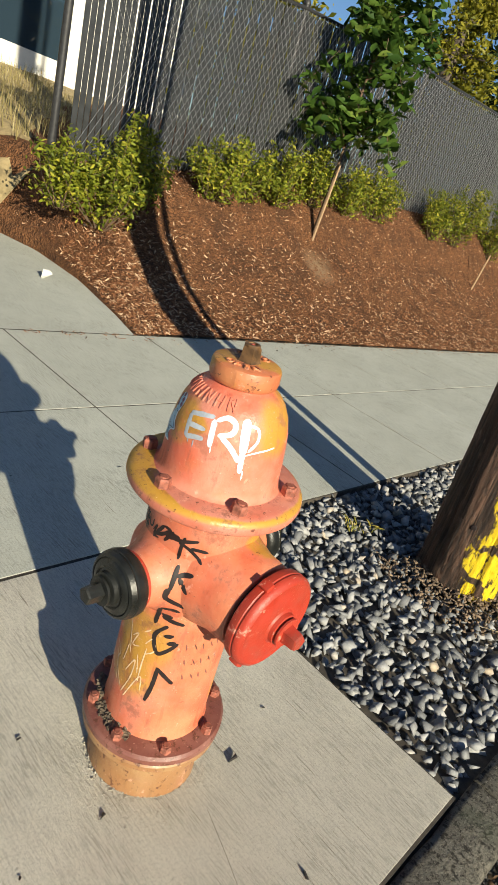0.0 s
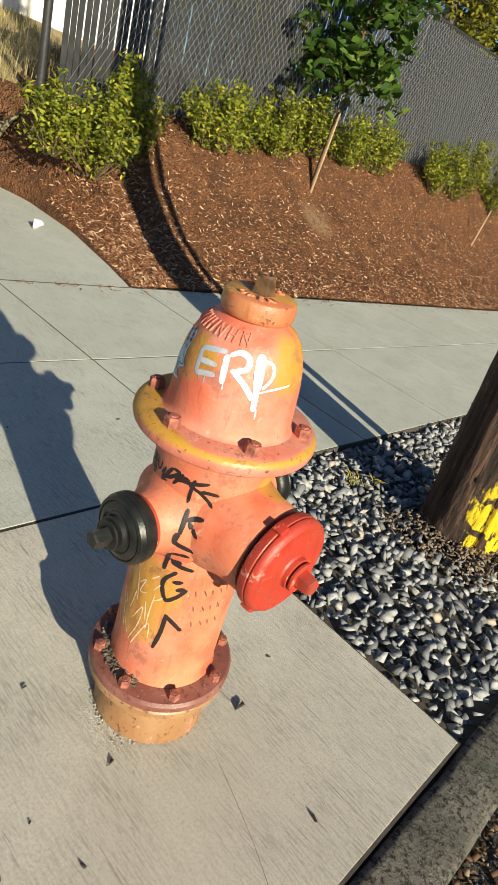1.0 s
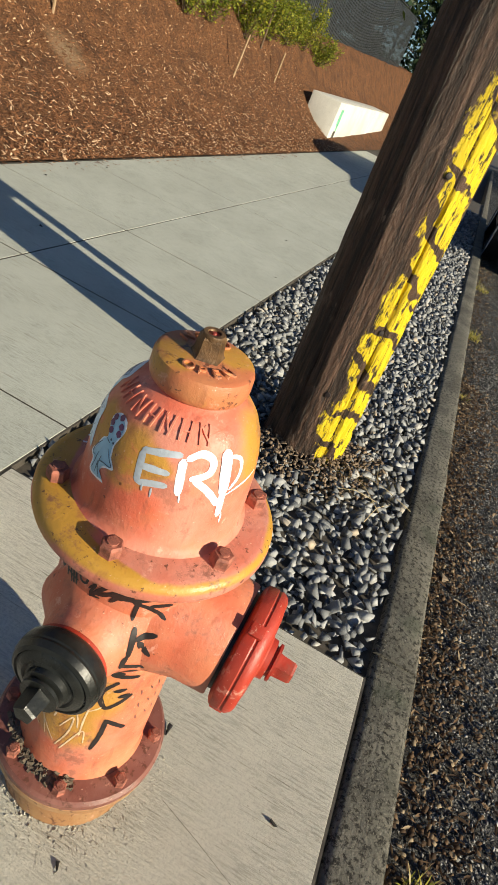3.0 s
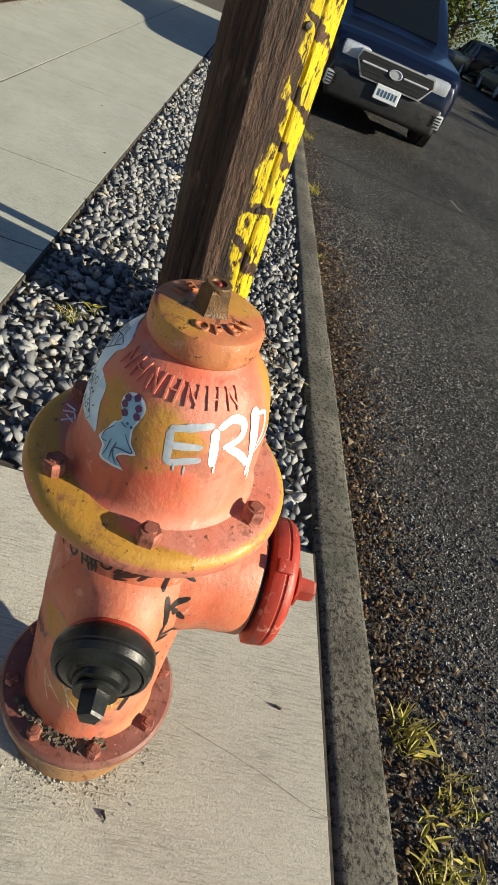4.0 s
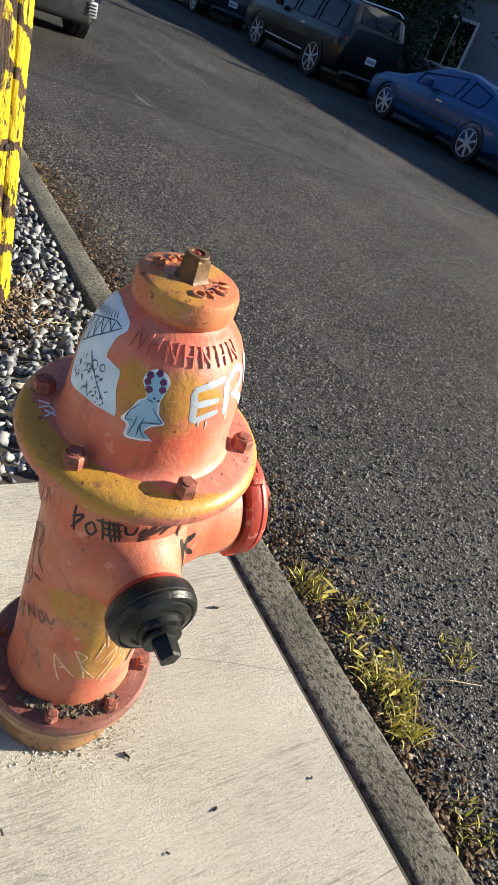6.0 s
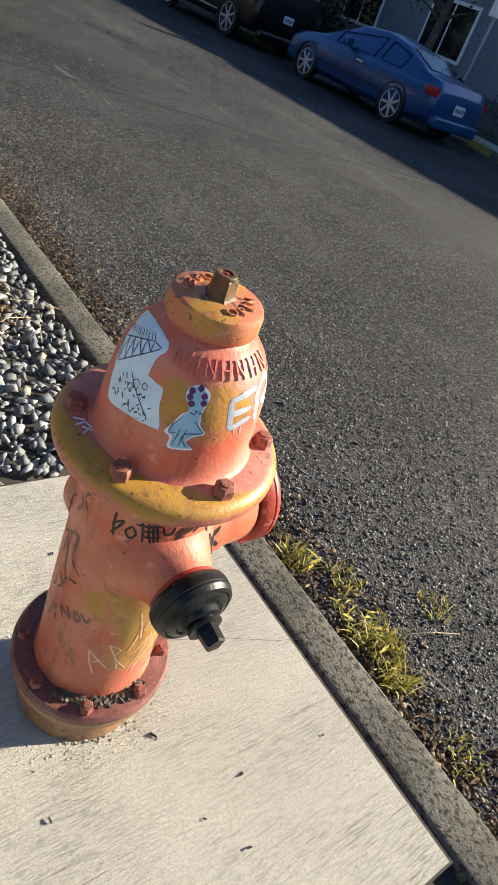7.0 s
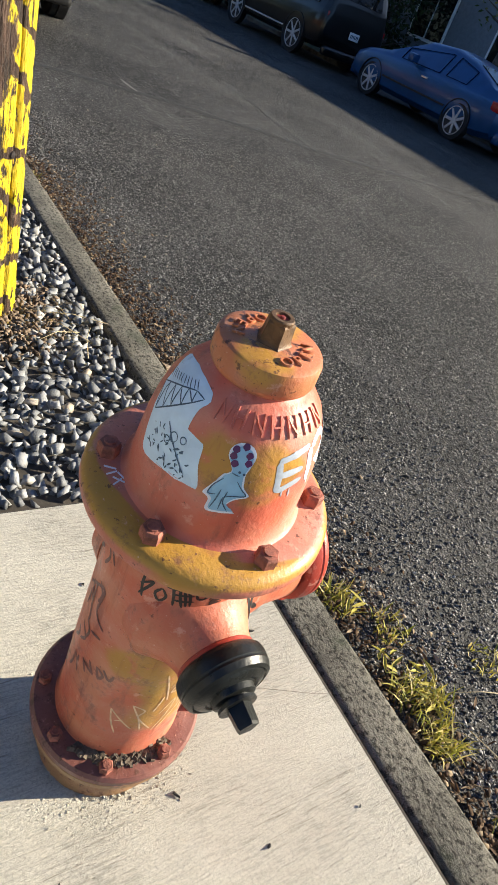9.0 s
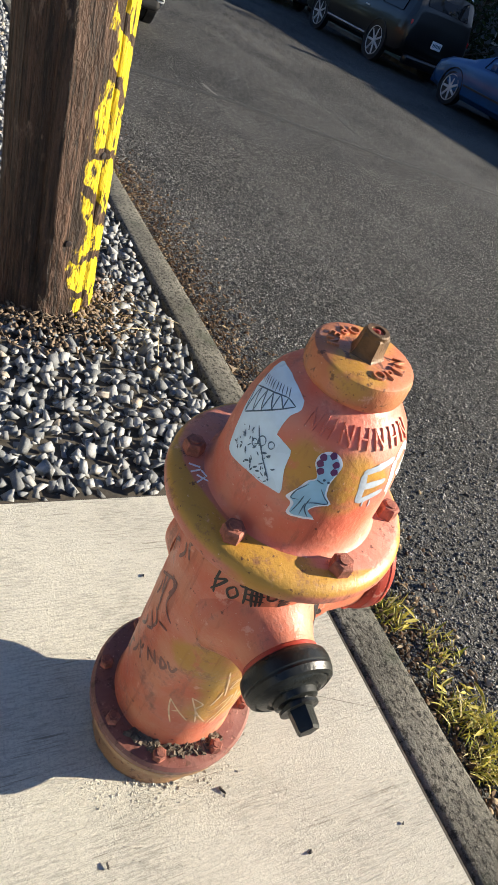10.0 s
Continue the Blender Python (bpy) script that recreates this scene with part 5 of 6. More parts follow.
# broad-leaved weeds
for i, (x, y) in enumerate(((-0.12, -0.83), (0.20, -0.80), (-0.05, -0.86), (0.02, -0.79), (1.5, 0.3))):
    ob = thing("weed", Matrix.Translation((x, y, road_z(x, y) if y < 0 else 0)), "small bright green broad-leaved weed by the kerb", "weed", "weeds by the kerb")
    for k, a in enumerate(np.linspace(0, 6, 7)):
        scatter("leaf", [LEAF], [((0.025 * math.cos(a), 0.025 * math.sin(a), 0.02 + 0.006 * (k % 3)), (0.011, 0.030, 0.03), 0.5)], GRASS, rng, ob)
# dry stalks
STRAW = plain("dry straw stalk", (0.48, 0.38, 0.22), 0.7, 0, 0.2, 60, 0.1)
for i, (x, y, l, a, z) in enumerate(((-0.22, -0.88, 0.18, 20, -0.07), (-0.15, -1.0, 0.2, 70, -0.07), (1.45, -0.36, 0.2, 40, 0.01), (1.52, -0.42, 0.24, 75, 0.012), (1.40, -0.33, 0.16, 110, 0.012), (1.6, -0.38, 0.18, 10, 0.014), (1.36, -0.42, 0.2, -20, 0.012))):
    bm = bmesh.new()
    c, s = math.cos(radians(a)), math.sin(radians(a))
    tube(bm, [(x - c * l / 2, y - s * l / 2, z), (x, y + 0.012, z + 0.018), (x + c * l / 2, y + s * l / 2, z + 0.004)], [0.0016, 0.0014, 0.0008], 5)
    tagged(part("dry_stalk", bm, STRAW), "dry straw-coloured plant stalk on the ground", "stalk", "dry stalks")
# dark scraps on the asphalt
for i, (x, y, s) in enumerate(((0.9, -1.25, 0.03), (0.62, -1.4, 0.022), (2.2, -1.6, 0.02), (1.1, -0.95, 0.018))):
    bm = bmesh.new()
    v, f = rocks[i + 3]
    vs = [bm.verts.new((p[0] * s, p[1] * s * 0.5, p[2] * s * 0.4 + s * 0.2)) for p in v]
    for q in f:
        bm.faces.new([vs[k] for k in q])
    tagged(part("bark_scrap", bm, POD, m=pose(x, y, road_z(x, y), 0, 0, 50 * i)), "dark scrap of bark on the asphalt", "debris", "scraps on the asphalt")
for i, (x, y, s) in enumerate(((1.35, -0.74, 0.022), (0.28, -0.98, 0.014), (-0.02, -0.95, 0.016))):
    bm = bmesh.new()
    v, f = rocks[i + 8]
    vs = [bm.verts.new((p[0] * s, p[1] * s * 0.8, p[2] * s * 0.8 + s * 0.5)) for p in v]
    for q in f:
        bm.faces.new([vs[k] for k in q])
    tagged(part("pebble", bm, plain("tan pebble", (0.36, 0.27, 0.18), 0.7, 0, 0.2, 60, 0.2), m=Matrix.Translation((x, y, road_z(x, y)))), "rounded tan pebble in the gutter", "stone", "pebbles in the gutter")
# crushed blue cup in the gravel behind the pole
bm = bmesh.new()
revolve(bm, [(0.030, 0), (0.038, 0.09), (0.041, 0.095)], 20, pose(0, 0, 0, 70, 0, 20))
cup = part("plastic_cup", bm, plain("blue plastic", (0.10, 0.18, 0.40), 0.4, 0, 0.2, 20, 0.1), smooth=40, m=Matrix.Translation((3.55, 0.22, 0.03)))
tagged(cup, "discarded blue plastic cup lying in the gravel", "cup")

# cracks and sealed seams in the street
SEAL = plain("dark crack sealant", (0.02, 0.019, 0.018), 0.8, 0, 0.4, 30, 0.2)
PALEPAINT = plain("worn pale road paint", (0.19, 0.18, 0.165), 0.8, 0, 0.4, 60, 0.3)
for pts, w, mt in ((((7.10, -4.12), (6.4, -4.06), (5.63, -3.97), (5.05, -3.94), (4.85, -4.02)), 0.035, SEAL), (((6.12, -2.30), (5.60, -2.35)), 0.035, PALEPAINT)):
    bm = bmesh.new()
    dense = []
    for (xa, ya), (xb, yb) in zip(pts, pts[1:]):
        n = max(2, int(abs(xb - xa) / 0.15))
        dense += [(xa + (xb - xa) * k / n, ya + (yb - ya) * k / n) for k in range(n)]
    dense.append(pts[-1])
    rows = []
    for k, (x, y) in enumerate(dense):
        y += 0.04 * noise.noise((x * 2.1, w * 50, 0))
        ww = w * (0.6 + 0.8 * abs(noise.noise((x * 3, 2, w))))
        rows.append((bm.verts.new((x, y - ww / 2, road_z(x, y) + 0.003)), bm.verts.new((x, y + ww / 2, road_z(x, y) + 0.003))))
    for r, s in zip(rows, rows[1:]):
        bm.faces.new((r[0], r[1], s[1], s[0]))
    part("seam" if mt is SEAL else "paint_scuff", bm, mt, road)

# a wide dark patching seam across the street
bm = bmesh.new()
run = [(6.15, -0.80), (6.02, -1.24), (5.65, -2.50), (5.02, -3.96), (4.76, -5.2), (4.58, -6.4), (4.55, -7.5), (4.5, -9.2)]
rows = []
for (xa, ya), (xb, yb) in zip(run, run[1:]):
    for k in range(14):
        x, y = xa + (xb - xa) * k / 14, ya + (yb - ya) * k / 14
        x += 0.05 * noise.noise((y * 1.3, 4, 0))
        ww = 0.075 * (0.7 + 0.9 * abs(noise.noise((y * 4.0, 2, 1))))
        rows.append((bm.verts.new((x - ww, y, road_z(x, y) + 0.003)), bm.verts.new((x, y, road_z(x, y) + 0.004)), bm.verts.new((x + ww, y, road_z(x, y) + 0.003))))
for r, q in zip(rows, rows[1:]):
    bm.faces.new((r[0], r[1], q[1], q[0]))
    bm.faces.new((r[1], r[2], q[2], q[1]))
part("seam", bm, plain("old bitumen seam", (0.024, 0.0235, 0.023), 0.9, 0, 0.6, 70, 0.8), road)

# ---- vehicles ----
GLASS = Mat("tinted car glass", 0.05, 0, 0.22).done((0.006, 0.008, 0.010))
RUBBER = plain("tyre rubber", (0.018, 0.018, 0.018), 0.85, 0, 0.2, 40, 0.2)
ALLOY = plain("silver alloy", (0.55, 0.56, 0.58), 0.4, 0.3, 0.1, 20, 0.0)
CHROME = plain("bright chrome", (0.75, 0.76, 0.78), 0.15, 0.6, 0.05, 20, 0.0)
BLACKPLASTIC = plain("black trim plastic", (0.012, 0.012, 0.013), 0.5, 0, 0.2, 30, 0.05)
LENS = plain("clear lamp lens", (0.50, 0.53, 0.58), 0.15, 0.2, 0.1, 30, 0.0)
REDLENS = plain("red lamp lens", (0.40, 0.02, 0.02), 0.15, 0, 0.2, 30, 0.0)
PLATE = plain("pale plate", (0.66, 0.70, 0.74), 0.5, 0, 0.1, 30, 0.0)


def paint(name, c):
    k = Mat(name, 0.3, 0.25, 0.4)
    k.b.inputs["Coat Weight"].default_value = 0.4
    k.b.inputs["Coat Roughness"].default_value = 0.05
    return k.done(k.mix(k.step(k.noise(2.0, 3), 0.35, 0.7), c, tuple(x * 0.8 for x in c)))


def wheel(parent, x, y, r, side, spokes=7):
    turn = pose(x, y, r, -90 * side, 0, 0)
    w = part("wheel", bmesh_of(lambda b: revolve(b, [(r * 0.60, -0.05), (r * 0.86, -0.085), (r * 0.97, -0.075), (r, -0.05), (r, 0.05), (r * 0.97, 0.078), (r * 0.90, 0.088), (r * 0.70, 0.08), (r * 0.66, 0.05)], 36)), RUBBER, parent, smooth=40, m=turn)
    b = bmesh.new()
    revolve(b, [(r * 0.66, 0.0), (r * 0.76, 0.085), (r * 0.77, 0.094), (r * 0.735, 0.094), (r * 0.70, 0.055), (0.03, 0.045)], 36)
    for i in range(spokes):
        box(b, 0.02, r * 0.70, -0.024, 0.024, 0.06, 0.090, 0.008, 1, pose(0, 0, 0, 0, 0, 360 * i / spokes))
    revolve(b, [(0.06, 0.05), (0.055, 0.096), (0.0, 0.098)], 16)
    part("rim", b, ALLOY, w, "silver alloy rim", smooth=40)
    return w


def bmesh_of(f):
    b = bmesh.new()
    f(b)
    return b


def lerp(a, b, t):
    return Vector(a) * (1 - t) + Vector(b) * t


def quad_panel(name, c, material, parent, label="", inset=0.04, lift=0.006, n=6):
    """A slightly proud panel (window, lamp) between four corners, given round; inset in from the edges."""
    a, b, d, e = (Vector(v) for v in c)
    nrm = (b - a).cross(e - a).normalized()
    bm = bmesh.new()
    g = []
    for i in range(n + 1):
        row = []
        for j in range(n + 1):
            u, v = inset + (1 - 2 * inset) * i / n, inset + (1 - 2 * inset) * j / n
            p = lerp(lerp(a, b, u), lerp(e, d, u), v)
            row.append(p)
        g.append(row)
    top = [[bm.verts.new(p + nrm * lift) for p in r] for r in g]
    for i in range(n):
        for j in range(n):
            bm.faces.new((top[i][j], top[i + 1][j], top[i + 1][j + 1], top[i][j + 1]))
    rim = [top[i][0] for i in range(n + 1)] + [top[n][j] for j in range(1, n + 1)] + [top[i][n] for i in range(n - 1, -1, -1)] + [top[0][j] for j in range(n - 1, 0, -1)]
    low = [bm.verts.new(v.co - nrm * (lift + 0.02)) for v in rim]
    for i in range(len(rim)):
        k = (i + 1) % len(rim)
        bm.faces.new((rim[i], rim[k], low[k], low[i]))
    return part(name, bm, material, parent, label, smooth=40)


def vehicle(name, m, st, W, wheels, r, body_paint, label, cabin, windows, grille=None, rails=False, tail_dark=False, spokes=7, plates="rear", lower=None, category="car"):
    """A car from stations (x, sill height, belt height, top height, width factor, top width factor), front towards +x."""
    car = thing(name, m, label, category, "parked cars")
    h = W / 2

    def section(s):
        x, zl, zb, zt, wf, rf = s
        w, rw = h * wf, h * rf
        return [Vector((x, yy, zz)) for yy, zz in ((0, zl), (w * 0.84, zl), (w * 0.97, zl + 0.09), (w, (zl + zb) * 0.5), (w * 0.985, zb - 0.06), (w * 0.955, zb), (rw + (w * 0.955 - rw) * 0.12, zb + (zt - zb) * 0.88), (rw * 0.90, zt - 0.012 * (zt - zb)), (rw * 0.5, zt + 0.012), (0, zt + 0.018))]
    # denser stations by smooth interpolation
    xs = [s[0] for s in st]
    dense = []
    for a, b in zip(st, st[1:]):
        n = 4
        dense += [tuple(a[k] + (b[k] - a[k]) * i / n for k in range(6)) for i in range(n)]
    dense.append(st[-1])
    bm = bmesh.new()
    rows = []
    for s in dense:
        pts = section(s)
        ring = [bm.verts.new(p) for p in pts] + [bm.verts.new(Vector((p.x, -p.y, p.z))) for p in pts[-2:0:-1]]
        rows.append(ring)
    for a, b in zip(rows, rows[1:]):
        for j in range(len(a)):
            k = (j + 1) % len(a)
            bm.faces.new((a[j], b[j], b[k], a[k]))
    bm.faces.new(rows[0][::-1])
    bm.faces.new(rows[-1])
    part("body", bm, body_paint, car, smooth=38)

    def at(x):
        return tuple(float(np.interp(x, xs, [s[k] for s in st])) for k in range(6))
    # side windows between the belt and the roof
    for xa, xb in windows:
        A, B = section((xa, *at(xa)[1:])), section((xb, *at(xb)[1:]))
        quad_panel("side_window", (A[5], B[5], B[6], A[6]), GLASS, car, inset=0.06)
        mir = [Vector((p.x, -p.y, p.z)) for p in (B[5], A[5], A[6], B[6])]
        quad_panel("side_window", mir, GLASS, car, inset=0.06)
    (xr0, xr1), (xf0, xf1) = cabin
    for nm, xa, xb in (("windscreen", xf1, xf0), ("rear_window", xr0, xr1)):
        A, B = section((xa, *at(xa)[1:])), section((xb, *at(xb)[1:]))
        c = (Vector((A[7].x, -A[7].y, A[7].z)), A[7], B[7], Vector((B[7].x, -B[7].y, B[7].z))) if nm == "windscreen" else (A[7], Vector((A[7].x, -A[7].y, A[7].z)), Vector((B[7].x, -B[7].y, B[7].z)), B[7])
        quad_panel(nm, c, GLASS, car, inset=0.07, lift=0.02)
    for x in wheels:
        for side in (-1, 1):
            wheel(car, x, side * (h - 0.10), r, side, spokes)
            # solid black disc: arch lip, with the well's shade put in as colour
            bm = bmesh.new()
            revolve(bm, [(r * 1.11, -0.10), (r * 1.11, 0.008), (r * 1.07, 0.010), (r * 1.04, -0.02), (0.0, -0.03)], 36, pose(x, side * (h - 0.004), r + 0.02, -90 * side, 0, 0))
            part("wheel_arch_shade", bm, BLACKPLASTIC, car, smooth=40)
    front, rear = st[-1], st[0]
    # trim line along the sills
    for side in (-1, 1):
        bm = bmesh.new()
        box(bm, wheels[0] + r * 1.2, wheels[1] - r * 1.2, side * (h + 0.002) - 0.012, side * (h + 0.002) + 0.012, 0.44, 0.475, 0.004)
        part("side_trim", bm, CHROME if rails else BLACKPLASTIC, car)
        mx = xf0 - 0.12
        bm = bmesh.new()
        box(bm, mx - 0.07, mx + 0.08, side * (h + 0.10) - 0.10, side * (h + 0.10) + 0.08, at(mx)[2] + 0.02, at(mx)[2] + 0.17, 0.035, 2)
        part("wing_mirror", bm, BLACKPLASTIC if rails else body_paint, car, smooth=50)
        bm = bmesh.new()
        box(bm, (xr1 + xf0) / 2 + 0.05, (xr1 + xf0) / 2 + 0.24, side * (h * 0.985) - 0.012, side * (h * 0.985) + 0.022, at(0)[2] - 0.14, at(0)[2] - 0.105, 0.006)
        part("door_handle", bm, CHROME, car)
    if rails:
        for side in (-1, 1):
            bm = bmesh.new()
            zt = at(0)[3]
            tube(bm, [(xr1, side * h * 0.66, zt - 0.02), (xr1 + 0.2, side * h * 0.66, zt + 0.05), (xf0 - 0.3, side * h * 0.66, zt + 0.05), (xf0 - 0.1, side * h * 0.66, zt - 0.02)], [0.018] * 4, 8)
            part("roof_rail", bm, CHROME, car, smooth=40)
    # lamps, bumpers and plates
    xf, xr = front[0], rear[0]
    zf, zr = at(xf - 0.15)[2], at(xr + 0.1)[2]
    for side in (-1, 1):
        bm = bmesh.new()
        box(bm, xf - 0.38, xf - 0.035, side * h * 0.74 - 0.17, side * h * 0.74 + 0.17, zf - 0.17, zf - 0.01, 0.05, 2, pose(0, 0, 0, 0, 0, -side * 4))
        part("headlight", bm, LENS, car, "clear headlight", smooth=50)
        bm = bmesh.new()
        box(bm, xr + 0.02, xr + 0.30, side * h * 0.76 - 0.17, side * h * 0.76 + 0.155, zr - 0.17, zr - 0.01, 0.04, 2)
        part("tail_light", bm, REDLENS, car, "red tail light", smooth=50)
    for x, s in ((xf - 0.02, 1), (xr + 0.02, -1)):
        bm = bmesh.new()
        box(bm, x - 0.14, x + 0.10 * s * 0 + 0.04, -h * 0.80, h * 0.80, lower or 0.24, (lower or 0.24) + (0.32 if tail_dark else 0.20), 0.06, 3)
        part("bumper", bm, BLACKPLASTIC if tail_dark else body_paint, car, smooth=50)
        bm = bmesh.new()
        zc = 0.50 if grille and s > 0 else (at(x)[1] + at(x)[2]) / 2 + (0.02 if s > 0 else 0.06)
        x += 0.03 if grille and s > 0 else 0.0
        box(bm, x + s * 0.035, x + s * 0.055, -0.155, 0.155, zc - 0.08, zc + 0.08, 0.008)
        pl = part("number_plate", bm, PLATE, car, "pale number plate with plain dark bars")
        for k in range(6):
            bm = bmesh.new()
            y0 = -0.115 + 0.042 * k
            box(bm, x + s * 0.055, x + s * 0.058, y0, y0 + 0.024, zc - 0.035, zc + 0.035)
            part("bar", bm, BLUE_INK, pl)
    if grille:
        zc = 0.70
        for nm, rise, mt, fwd, lab in (("grille_frame", 0.018, CHROME, 0.052, "thin chrome grille surround"), ("grille", 0.0, BLACKPLASTIC, 0.062, "black mesh grille")):
            bm = bmesh.new()
            ring = [(-0.44 - rise, zc + 0.115 + rise), (0.44 + rise, zc + 0.115 + rise), (0.47 + rise, zc + 0.04), (0.36 + rise, zc - 0.115 - rise), (-0.36 - rise, zc - 0.115 - rise), (-0.47 - rise, zc + 0.04)]
            f0, f1 = ([bm.verts.new((x, y, z)) for y, z in ring] for x in (xf - 0.12, xf + fwd))
            bm.faces.new(f1)
            for a in range(6):
                bm.faces.new((f0[a], f0[(a + 1) % 6], f1[(a + 1) % 6], f1[a]))
            part(nm, bm, mt, car, lab)
        for sgn in (-1, 1):
            bm = bmesh.new()
            box(bm, xf + 0.05, xf + 0.075, min(sgn * 0.10, sgn * 0.42), max(sgn * 0.10, sgn * 0.42), zc + 0.005, zc + 0.03, 0.008)
            part("grille_bar", bm, ALLOY, car)
        for row in range(5):
            bm = bmesh.new()
            box(bm, xf + 0.055, xf + 0.067, -0.36, 0.36, zc - 0.10 + 0.045 * row, zc - 0.09 + 0.045 * row)
            part("grille_slat", bm, DARKSTEEL, car)
        bm = bmesh.new()
        revolve(bm, [(0.085, 0.0), (0.085, 0.016), (0.07, 0.02), (0.066, 0.012), (0.0, 0.012)], 24, pose(xf + 0.062, 0, zc + 0.018, 0, 90, 0) @ Matrix.Diagonal((0.62, 1.0, 1.0, 1.0)))
        part("badge", bm, CHROME, car, "plain oval badge", smooth=40)
        for side in (-1, 1):
            bm = bmesh.new()
            box(bm, xf - 0.14, xf + 0.02, side * 0.68 - 0.075, side * 0.68 + 0.075, 0.36, 0.52, 0.02, 2)
            fog = part("fog_lamp_surround", bm, ALLOY, car, "silver fog lamp surround", smooth=50)
            for row in range(4):
                bm = bmesh.new()
                box(bm, xf + 0.018, xf + 0.028, side * 0.68 - 0.055, side * 0.68 + 0.055, 0.385 + 0.032 * row, 0.399 + 0.032 * row)
                part("fog_lamp_slat", bm, BLACKPLASTIC, fog)
    return car


NAVY, BLUE, BLACK, SLATE = paint("navy car paint", (0.004, 0.008, 0.026)), paint("metallic blue car paint", (0.010, 0.075, 0.21)), paint("black car paint", (0.004, 0.004, 0.005)), paint("dark slate car paint", (0.015, 0.020, 0.028))
WAGON = [(-2.30, 0.40, 0.85, 0.95, 0.90, 0.82), (-2.22, 0.30, 0.98, 1.25, 0.95, 0.76), (-1.95, 0.25, 1.00, 1.60, 0.98, 0.72), (-1.0, 0.22, 1.00, 1.70, 1.0, 0.70), (0.0, 0.22, 0.98, 1.70, 1.0, 0.70), (0.35, 0.22, 0.97, 1.66, 1.0, 0.70), (1.15, 0.22, 0.98, 1.06, 1.0, 0.86), (1.85, 0.22, 0.92, 0.99, 0.98, 0.86), (2.10, 0.24, 0.90, 0.965, 0.95, 0.84), (2.24, 0.28, 0.84, 0.90, 0.90, 0.82), (2.30, 0.32, 0.76, 0.82, 0.86, 0.80), (2.33, 0.36, 0.58, 0.64, 0.82, 0.78)]
COUPE = [(-2.22, 0.38, 0.72, 0.80, 0.82, 0.76), (-2.13, 0.28, 0.86, 0.97, 0.92, 0.82), (-1.75, 0.22, 0.88, 1.02, 0.97, 0.78), (-0.95, 0.20, 0.87, 1.28, 1.0, 0.64), (-0.35, 0.20, 0.86, 1.36, 1.0, 0.62), (0.30, 0.20, 0.85, 1.31, 1.0, 0.63), (1.10, 0.20, 0.84, 0.92, 1.0, 0.86), (1.75, 0.20, 0.76, 0.82, 0.97, 0.84), (2.12, 0.24, 0.62, 0.69, 0.88, 0.80), (2.22, 0.34, 0.52, 0.57, 0.76, 0.70)]
LARGE = [(-2.55, 0.48, 0.95, 1.05, 0.90, 0.84), (-2.50, 0.40, 1.10, 1.40, 0.95, 0.80), (-2.34, 0.34, 1.14, 1.80, 0.98, 0.76), (-1.2, 0.30, 1.14, 1.88, 1.0, 0.75), (0.2, 0.30, 1.12, 1.88, 1.0, 0.75), (0.65, 0.30, 1.11, 1.82, 1.0, 0.75), (1.30, 0.30, 1.12, 1.20, 1.0, 0.90), (2.15, 0.30, 1.06, 1.14, 0.98, 0.90), (2.48, 0.34, 0.95, 1.02, 0.92, 0.86), (2.56, 0.44, 0.72, 0.78, 0.86, 0.82)]
SEDAN = [(-2.35, 0.38, 0.75, 0.84, 0.84, 0.78), (-2.25, 0.28, 0.90, 1.00, 0.93, 0.84), (-1.6, 0.22, 0.92, 1.05, 0.98, 0.80), (-0.95, 0.20, 0.91, 1.36, 1.0, 0.66), (0.0, 0.20, 0.90, 1.44, 1.0, 0.66), (0.45, 0.20, 0.89, 1.38, 1.0, 0.66), (1.20, 0.20, 0.88, 0.96, 1.0, 0.86), (1.95, 0.20, 0.78, 0.85, 0.97, 0.84), (2.25, 0.25, 0.62, 0.70, 0.88, 0.80), (2.35, 0.36, 0.52, 0.57, 0.78, 0.72)]

vehicle("estate_car", pose(10.17, -1.58, -0.055, 0, 0, 180), WAGON, 1.80, (-1.32, 1.32), 0.34, NAVY, "parked dark navy crossover car with a chrome-framed grille", ((-2.15, -1.7), (0.35, 1.12)), ((-1.75, -0.85), (-0.80, 0.05), (0.08, 0.75)), grille=True, tail_dark=True, lower=0.26)
vehicle("coupe", pose(9.95, -10.55, -0.02), COUPE, 1.75, (-1.33, 1.33), 0.315, BLUE, "parked metallic blue two-door coupe with silver wheels", ((-1.72, -0.98), (0.30, 1.08)), ((-1.25, -0.62), (-0.55, 0.72)))
vehicle("sport_utility", pose(16.25, -10.85, -0.02), LARGE, 2.0, (-1.48, 1.48), 0.40, BLACK, "parked large black sport utility vehicle with chrome trim", ((-2.50, -2.32), (0.65, 1.28)), ((-2.15, -1.15), (-1.08, -0.15), (-0.08, 0.95)), rails=True, spokes=7)
vehicle("sedan", pose(23.6, -10.75, -0.02), SEDAN, 1.82, (-1.38, 1.38), 0.33, SLATE, "parked dark slate four-door sedan", ((-1.58, -0.98), (0.45, 1.18)), ((-1.35, -0.42), (-0.35, 0.85)))
vehicle("sedan", pose(30.5, -10.75, -0.02), SEDAN, 1.82, (-1.38, 1.38), 0.33, BLACK, "parked black four-door sedan further along the street", ((-1.58, -0.98), (0.45, 1.18)), ((-1.35, -0.42), (-0.35, 0.85)))
vehicle("estate_car", pose(37.0, -10.75, -0.02), WAGON, 1.80, (-1.32, 1.32), 0.34, BLACK, "parked black crossover in the shade down the street", ((-2.15, -1.7), (0.35, 1.12)), ((-1.75, -0.85), (-0.80, 0.05), (0.08, 0.75)))

